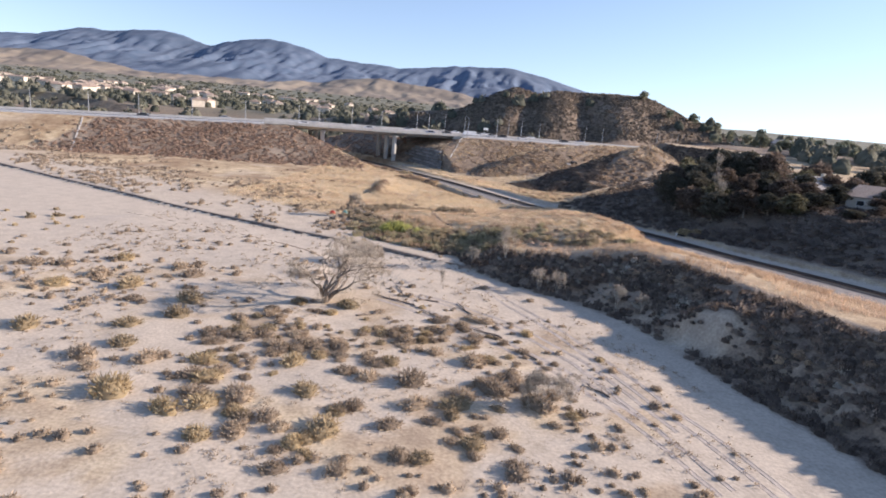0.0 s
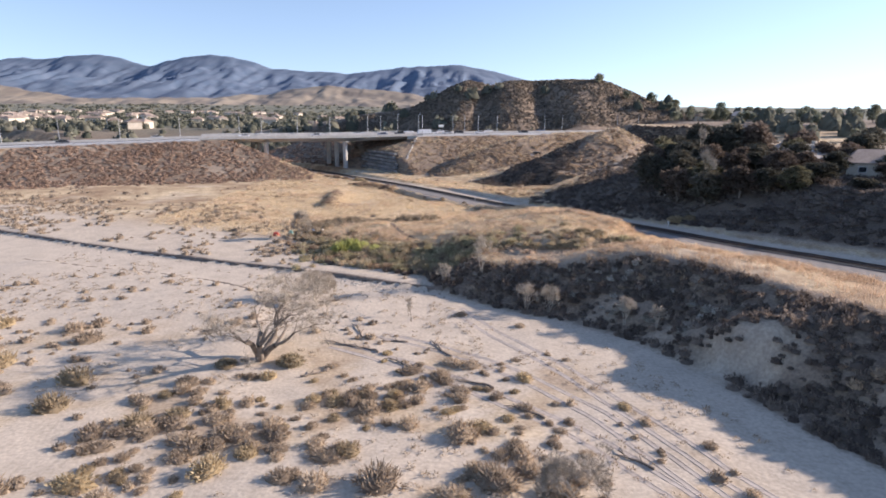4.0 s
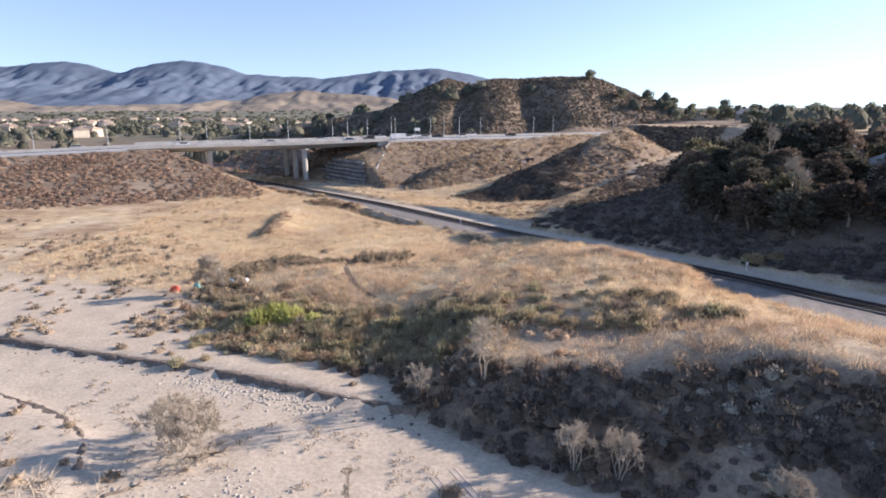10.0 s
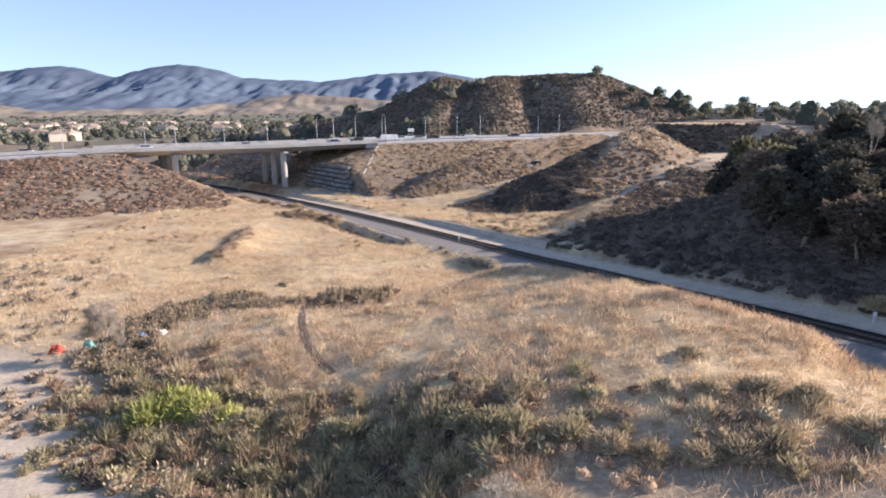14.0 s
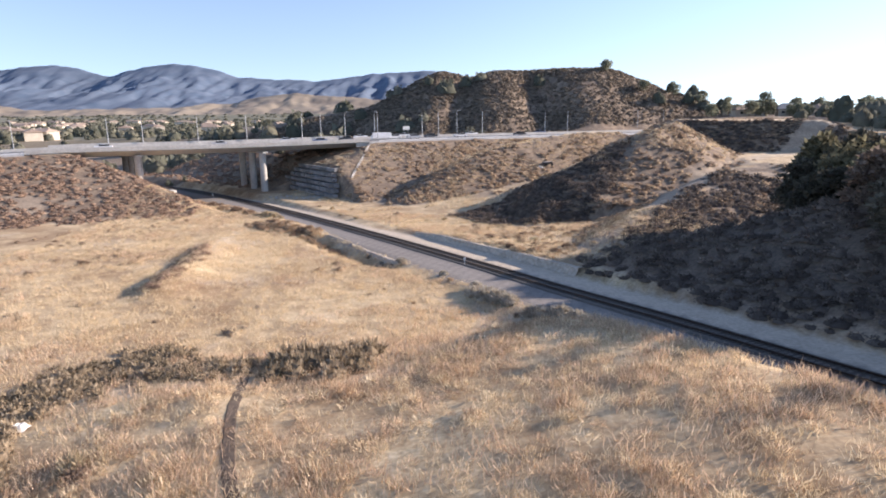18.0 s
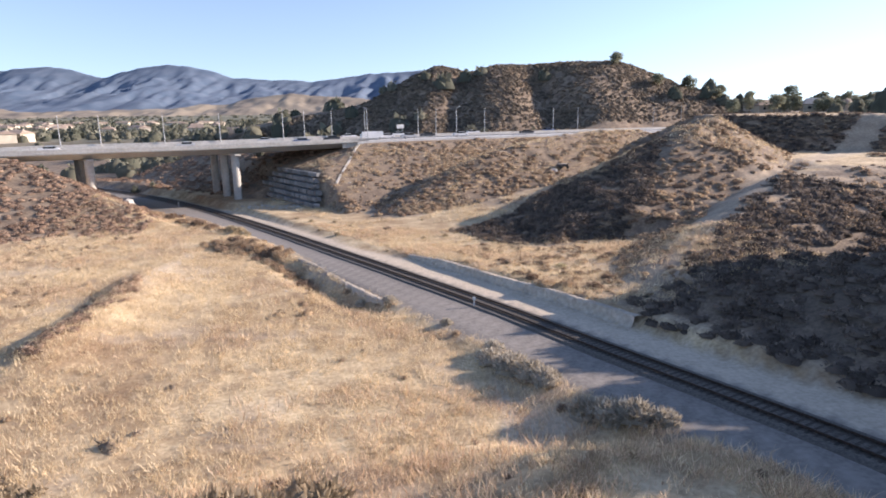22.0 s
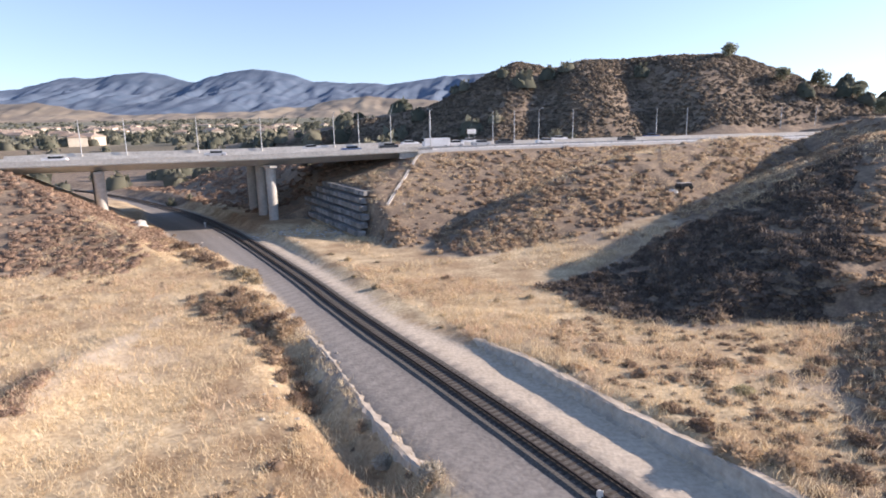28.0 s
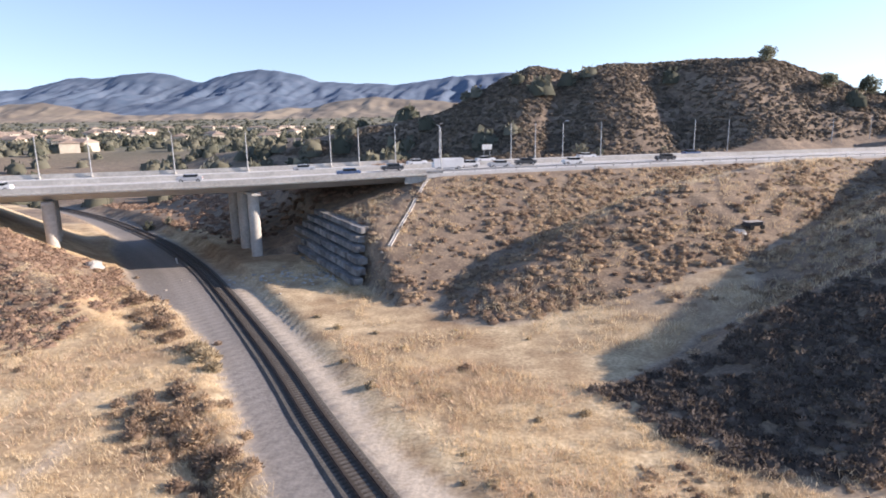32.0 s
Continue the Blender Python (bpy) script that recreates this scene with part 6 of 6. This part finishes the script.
cut_bank("verge_cut", beside_track(141, 179, lambda y: 6.35 - 1.7 * sstep(173, 186, y)), "low pale earth cut along the sandy verge", 88, M["pale_cut"])
cut_bank("gully_wall", beside_track(156, 183, lambda y: -road_side(y) - 0.9), "crumbling earth edge of the dirt road above the gully", 89, M["pale_cut"])
cut_bank("inner_cut_bank", SCARP2, "low cut bank inside the wash, darkened for shade", 86)
r = np.random.default_rng(84)
scarp_line = SCARP[SCARP[:, 0] > -110]
k = r.integers(0, len(scarp_line), 240)
stones_x, stones_y = scarp_line[k, 0] + r.normal(0, 1.2, 240), scarp_line[k, 1] - 0.9 + r.normal(0, 0.5, 240)
scatter("scarp_clods", "dark clods fallen along the cut edge of the channel", "clods", [tuft(510 + q, 0, 0.7, 0.8) for q in range(3)], stones_x, stones_y, 0.06 + 0.14 * r.random(240), M["cut_soil"], 1.0, 0.1)


def bent_tube(name, points, radii, mat, sides=6):
    """One unbroken tapered tube through the points."""
    verts, faces = [], []
    for k, (p, rad) in enumerate(zip(points, radii)):
        for j in range(sides):
            t = 2 * math.pi * j / sides
            verts.append((p[0], p[1] + rad * math.cos(t), p[2] + rad * math.sin(t)))
        if k:
            n = (k - 1) * sides
            faces += [(n + j, n + (j + 1) % sides, n + sides + (j + 1) % sides, n + sides + j) for j in range(sides)]
    faces += [tuple(range(sides - 1, -1, -1)), tuple(len(verts) - sides + j for j in range(sides))]
    return mesh_from(name, verts, faces, mat, True)


def log(x, y, length, turn, rad=0.13):
    r = np.random.default_rng(int(abs(x * 91 + y * 7)) + 5)
    ob = thing("fallen_branch", (x, y, z_at(x, y) + 0.6 * rad), "grey fallen branch lying on the sand", "branch", "driftwood on the sand", turn)
    line = [(length * (k / 6 - 0.5), 0.12 * length * (r.random() - 0.5), 0.05 * r.random() + 0.1 * (k == 6)) for k in range(7)]
    child(new("stem", bent_tube("stem", line, [rad * (1 - 0.11 * k) for k in range(7)], M["dark_bark"])), ob)
    for k in (2, 4, 5):
        p = line[k]
        side = 0.5 if r.random() < 0.5 else -0.5
        limb = [p, (p[0] + 0.14 * length, p[1] + side * 0.2 * length, p[2] + 0.12), (p[0] + 0.26 * length, p[1] + side * 0.46 * length, p[2] + 0.2 * r.random())]
        child(new("limb", bent_tube("limb", limb, [rad * 0.55, rad * 0.4, rad * 0.15], M["dark_bark"], 5)), ob)


for k, (x, y, length, turn) in enumerate(((-11.4, 50.8, 4.6, 112), (-9.5, 45.0, 3.4, 150), (-5.4, 41.4, 3.2, 140), (-1.5, 45.6, 4.8, 115), (-21, 58, 2.6, 40), (-17.2, 62.6, 3.2, 20), (2.2, 36.8, 3.6, 150), (-13.5, 38.5, 3.0, 30), (-26, 52, 2.8, 70),
                                          (-12.5, 46.3, 3.8, 155), (-6.8, 47.6, 3.0, 175), (6.4, 31.5, 3.4, 140), (13.5, 24.4, 3.0, 130))):
    log(x, y, length, turn)

# brush beside the dirt road
def big_bush(x, y, size, mat, label, seed, tall=1.0, reedy=False):
    p, t, v = tuft(seed, 620, 0.9, 0.7, 0.3, 0.04, 0.6, 10, 5) if reedy else tuft(seed, 620, 0.8, 0.74, 0.24, 0.045, 0.3, 10, 5)
    ob = new("bush", raw_mesh("bush", p, t, v, 0.3, mat))
    ob.matrix_world = pose(x, y, z_at(x, y), 0, 0, seed * 31 % 360) @ Matrix.Diagonal((size, size, size * tall, 1))
    return tagged(ob, label, "bush")


for k, (x, y, s) in enumerate(((4.8, 139.8, 1.5), (6.2, 137.6, 1.8), (7.4, 135.7, 1.7), (8.3, 134.3, 1.5), (5.2, 141.5, 1.1), (10.1, 129.2, 1.5), (11.3, 128.2, 1.7), (12.7, 127.2, 1.6), (14.2, 126.4, 1.2), (-8.2, 160, 0.9), (-4.8, 157.2, 1.0), (1.3, 149, 0.8))):
    big_bush(x, y, s, M["silver"], "silver-grey saltbush at the edge of the dirt road", 600 + k)
for k, (x, y, s) in enumerate(((-35.5, 203, 1.8), (-37.5, 205, 1.5), (-33.5, 200.5, 1.2))):
    big_bush(x, y, s, M["olive"], "olive green bush beside the dirt road", 620 + k)
big_bush(-16.6, 40.8, 1.7, M["olive"], "straw-coloured bush at the foot of the bare tree", 699, 0.7)
big_bush(-22.8, 39.8, 1.3, M["shrub"], "golden dry bush at the foot of the bare tree", 698, 0.7)
for k, (x, y, s, tint) in enumerate(((-20.8, 88.9, 2.2, 1), (-19.2, 90.2, 2.5, 1), (-17.4, 89.6, 2.1, 1), (-23.7, 90.6, 1.7, 0), (-14.6, 88.2, 1.6, 1), (-12.8, 87.4, 1.7, 0), (-5, 84.7, 1.9, 0), (-2.7, 83.4, 1.7, 0), (3.9, 80.9, 1.9, 0), (5.3, 80.5, 1.6, 0), (-6.6, 85.6, 1.5, 0),
                                    (2, 82.4, 1.6, 0), (-0.1, 83.6, 1.5, 0), (25.6, 76.6, 1.8, 0))):
    big_bush(x, y, s, M["lime" if tint else "green"], "bright yellow-green bush at the foot of the terrace" if tint else "dull green bush at the foot of the terrace", 630 + k, 1.15 if tint else 0.9, k % 3 == 0)
for k, (x, y, s) in enumerate(((17.4, 81.4, 1.3), (20.2, 81.2, 1.5), (22.5, 80.1, 1.4), (18.2, 86.8, 1.1), (8, 79.5, 1.5), (10.4, 77.8, 1.3), (-9.6, 86.4, 1.6), (-26, 95, 1.6), (-28.5, 98.5, 1.5), (0.6, 81.2, 1.5),
                               (16.9, 76.2, 1.5), (18.6, 76.4, 1.6), (14.5, 76.2, 1.3), (12.2, 76.6, 1.2), (24, 76.8, 1.7), (27, 75.8, 1.5))):
    big_bush(x, y, s, M["olive"], "olive-brown bush among the dry grass of the terrace", 660 + k, 0.75, True)
for k, (x, y, s) in enumerate(((-22.5, 181, 1.5), (-25, 184, 1.7), (-28, 187, 1.9), (-31, 189.5, 2.0), (-34, 190.5, 1.7), (-42.5, 209, 1.5), (-46.5, 212.5, 2.0), (-51, 216, 1.6), (-55.5, 222, 1.9), (-61, 226, 1.5))):
    big_bush(x, y, s, M["chaparral"], "brown brush along the gully beside the dirt road", 680 + k, 0.8)
for k, (x, y, s) in enumerate(((12.7, 158.7, 1.5), (15.0, 157.8, 1.3), (17.8, 156.5, 1.2), (11.8, 162.1, 1.0), (10.5, 164.5, 0.9), (19.6, 170.0, 0.9), (15.2, 172.3, 1.0), (17.0, 172.8, 0.9), (9.3, 172.0, 0.7), (4.8, 171.1, 0.8), (19.5, 173.5, 0.9), (22.8, 171.4, 1.0), (16.4, 167.6, 0.9),
                               (14.0, 169.8, 0.7), (21.0, 176.0, 0.9), (24.5, 173.4, 1.1), (27.0, 171.0, 1.0), (20.4, 160.2, 1.1), (23.0, 163.5, 0.9), (25.5, 167.0, 0.9), (18.0, 164.0, 0.7), (7.0, 176.5, 0.6))):
    big_bush(x, y, s, M["green" if k == 12 else "chaparral"], "low green weeds in the dry grass" if k == 12 else "low brown bush in the dry grass beside the verge", 720 + k, 0.6)
big_bush(-9.2, 118.2, 2.0, M["hedge"], "broad olive-brown bush across the terrace top", 760, 0.8)
big_bush(-11.6, 119.0, 1.8, M["hedge"], "broad olive-brown bush across the terrace top", 761, 0.8)
big_bush(-7.0, 117.4, 1.5, M["hedge"], "broad olive-brown bush across the terrace top", 762, 0.8)
big_bush(42.2, 101.6, 1.9, M["shrub"], "golden dry bush beside the track", 690, 0.8)
big_bush(44.4, 100.4, 1.4, M["shrub"], "golden dry bush beside the track", 691, 0.8)

# camp by the terrace and rubbish under the spur
M["tarp"] = plain("faded_blue_tarp", (0.10, 0.17, 0.30), (0.20, 0.29, 0.42), 3.0, 0.6)
M["red_cloth"] = plain("red_cloth", (0.42, 0.06, 0.04), (0.55, 0.10, 0.07), 3.0, 0.8)
M["teal"] = plain("teal_plastic", (0.10, 0.26, 0.25), (0.16, 0.34, 0.32), 3.0, 0.5)


def crumpled(name, x, y, sx, sy, h, mat, label, category, seed):
    """A sheet draped in folds over what lies beneath it."""
    u = np.linspace(-1, 1, 13)
    gx_, gy_ = np.meshgrid(u, u)
    hh = h * np.clip(1.15 - (np.abs(gx_) ** 3 + np.abs(gy_) ** 3), 0, 1) * (0.55 + 0.8 * fbm(gx_ * 3 + seed, gy_ * 3, 1.2, seed % 7))
    X_, Y_ = x + gx_ * sx / 2, y + gy_ * sy / 2
    zz = ground(X_, Y_) + hh + 0.02
    i = np.arange(gx_.size).reshape(gx_.shape)
    q = np.stack([i[:-1, :-1], i[:-1, 1:], i[1:, 1:], i[1:, :-1]], -1).reshape(-1, 4)
    me = mesh_from(name, np.stack([X_, Y_, zz], -1).reshape(-1, 3), q.tolist(), mat)
    return tagged(new(name, me), label, category)


crumpled("tarp", -30.5, 107.5, 2.2, 1.6, 0.6, M["tarp"], "crumpled faded blue tarpaulin under the brush", "tarp", 11)
crumpled("tarp", -28.8, 108.6, 1.2, 1.0, 0.4, M["white"], "crumpled white plastic sheet beside the blue tarp", "tarp", 13)
crumpled("red_tent", -37, 104, 1.4, 1.1, 0.65, M["red_cloth"], "small red cloth shelter on the sand", "tent", 17)
crumpled("plastic_sheet", -34.2, 104.6, 1.2, 0.9, 0.9, M["teal"], "teal plastic sheet hung in the brush", "tarp", 19)
wreck = thing("abandoned_trailer", (31.5, 239.5, z_at(31.5, 239.5)), "dark abandoned trailer with pale rubbish at the gully head", "trailer", "", 20)
part("body", box(bmesh.new(), (2.6, 1.4, 0.6), (0, 0, 0.75), 0, 0.1), CAR_PAINT["dark"], wreck)
part("roof", box(bmesh.new(), (2.7, 1.5, 0.08), (0, 0, 1.08), 0, 0.04), M["grey_roof"], wreck)
for sx in (-0.9, 0.9):
    for sy in (-0.95, 0.95):
        part("wheel", cone(bmesh.new(), 0.36, 0.36, (sx, sy - 0.1, 0.36), (sx, sy + 0.1, 0.36), 14), M["tyre"], wreck)
crumpled("rubbish_heap", 29.4, 238.2, 1.6, 1.0, 0.22, M["white"], "pale heap of rubbish beside the trailer", "rubbish", 23)
big_rock = thing("boulder", (-71, 235, z_at(-71, 235)), "pale boulder at the foot of the embankment", "rock")
p, t, v = tuft(701, 0, 0.8, 1.0)
child(new("stone", raw_mesh("stone", p * 1.5, t, v, 0.1, M["concrete"])), big_rock)
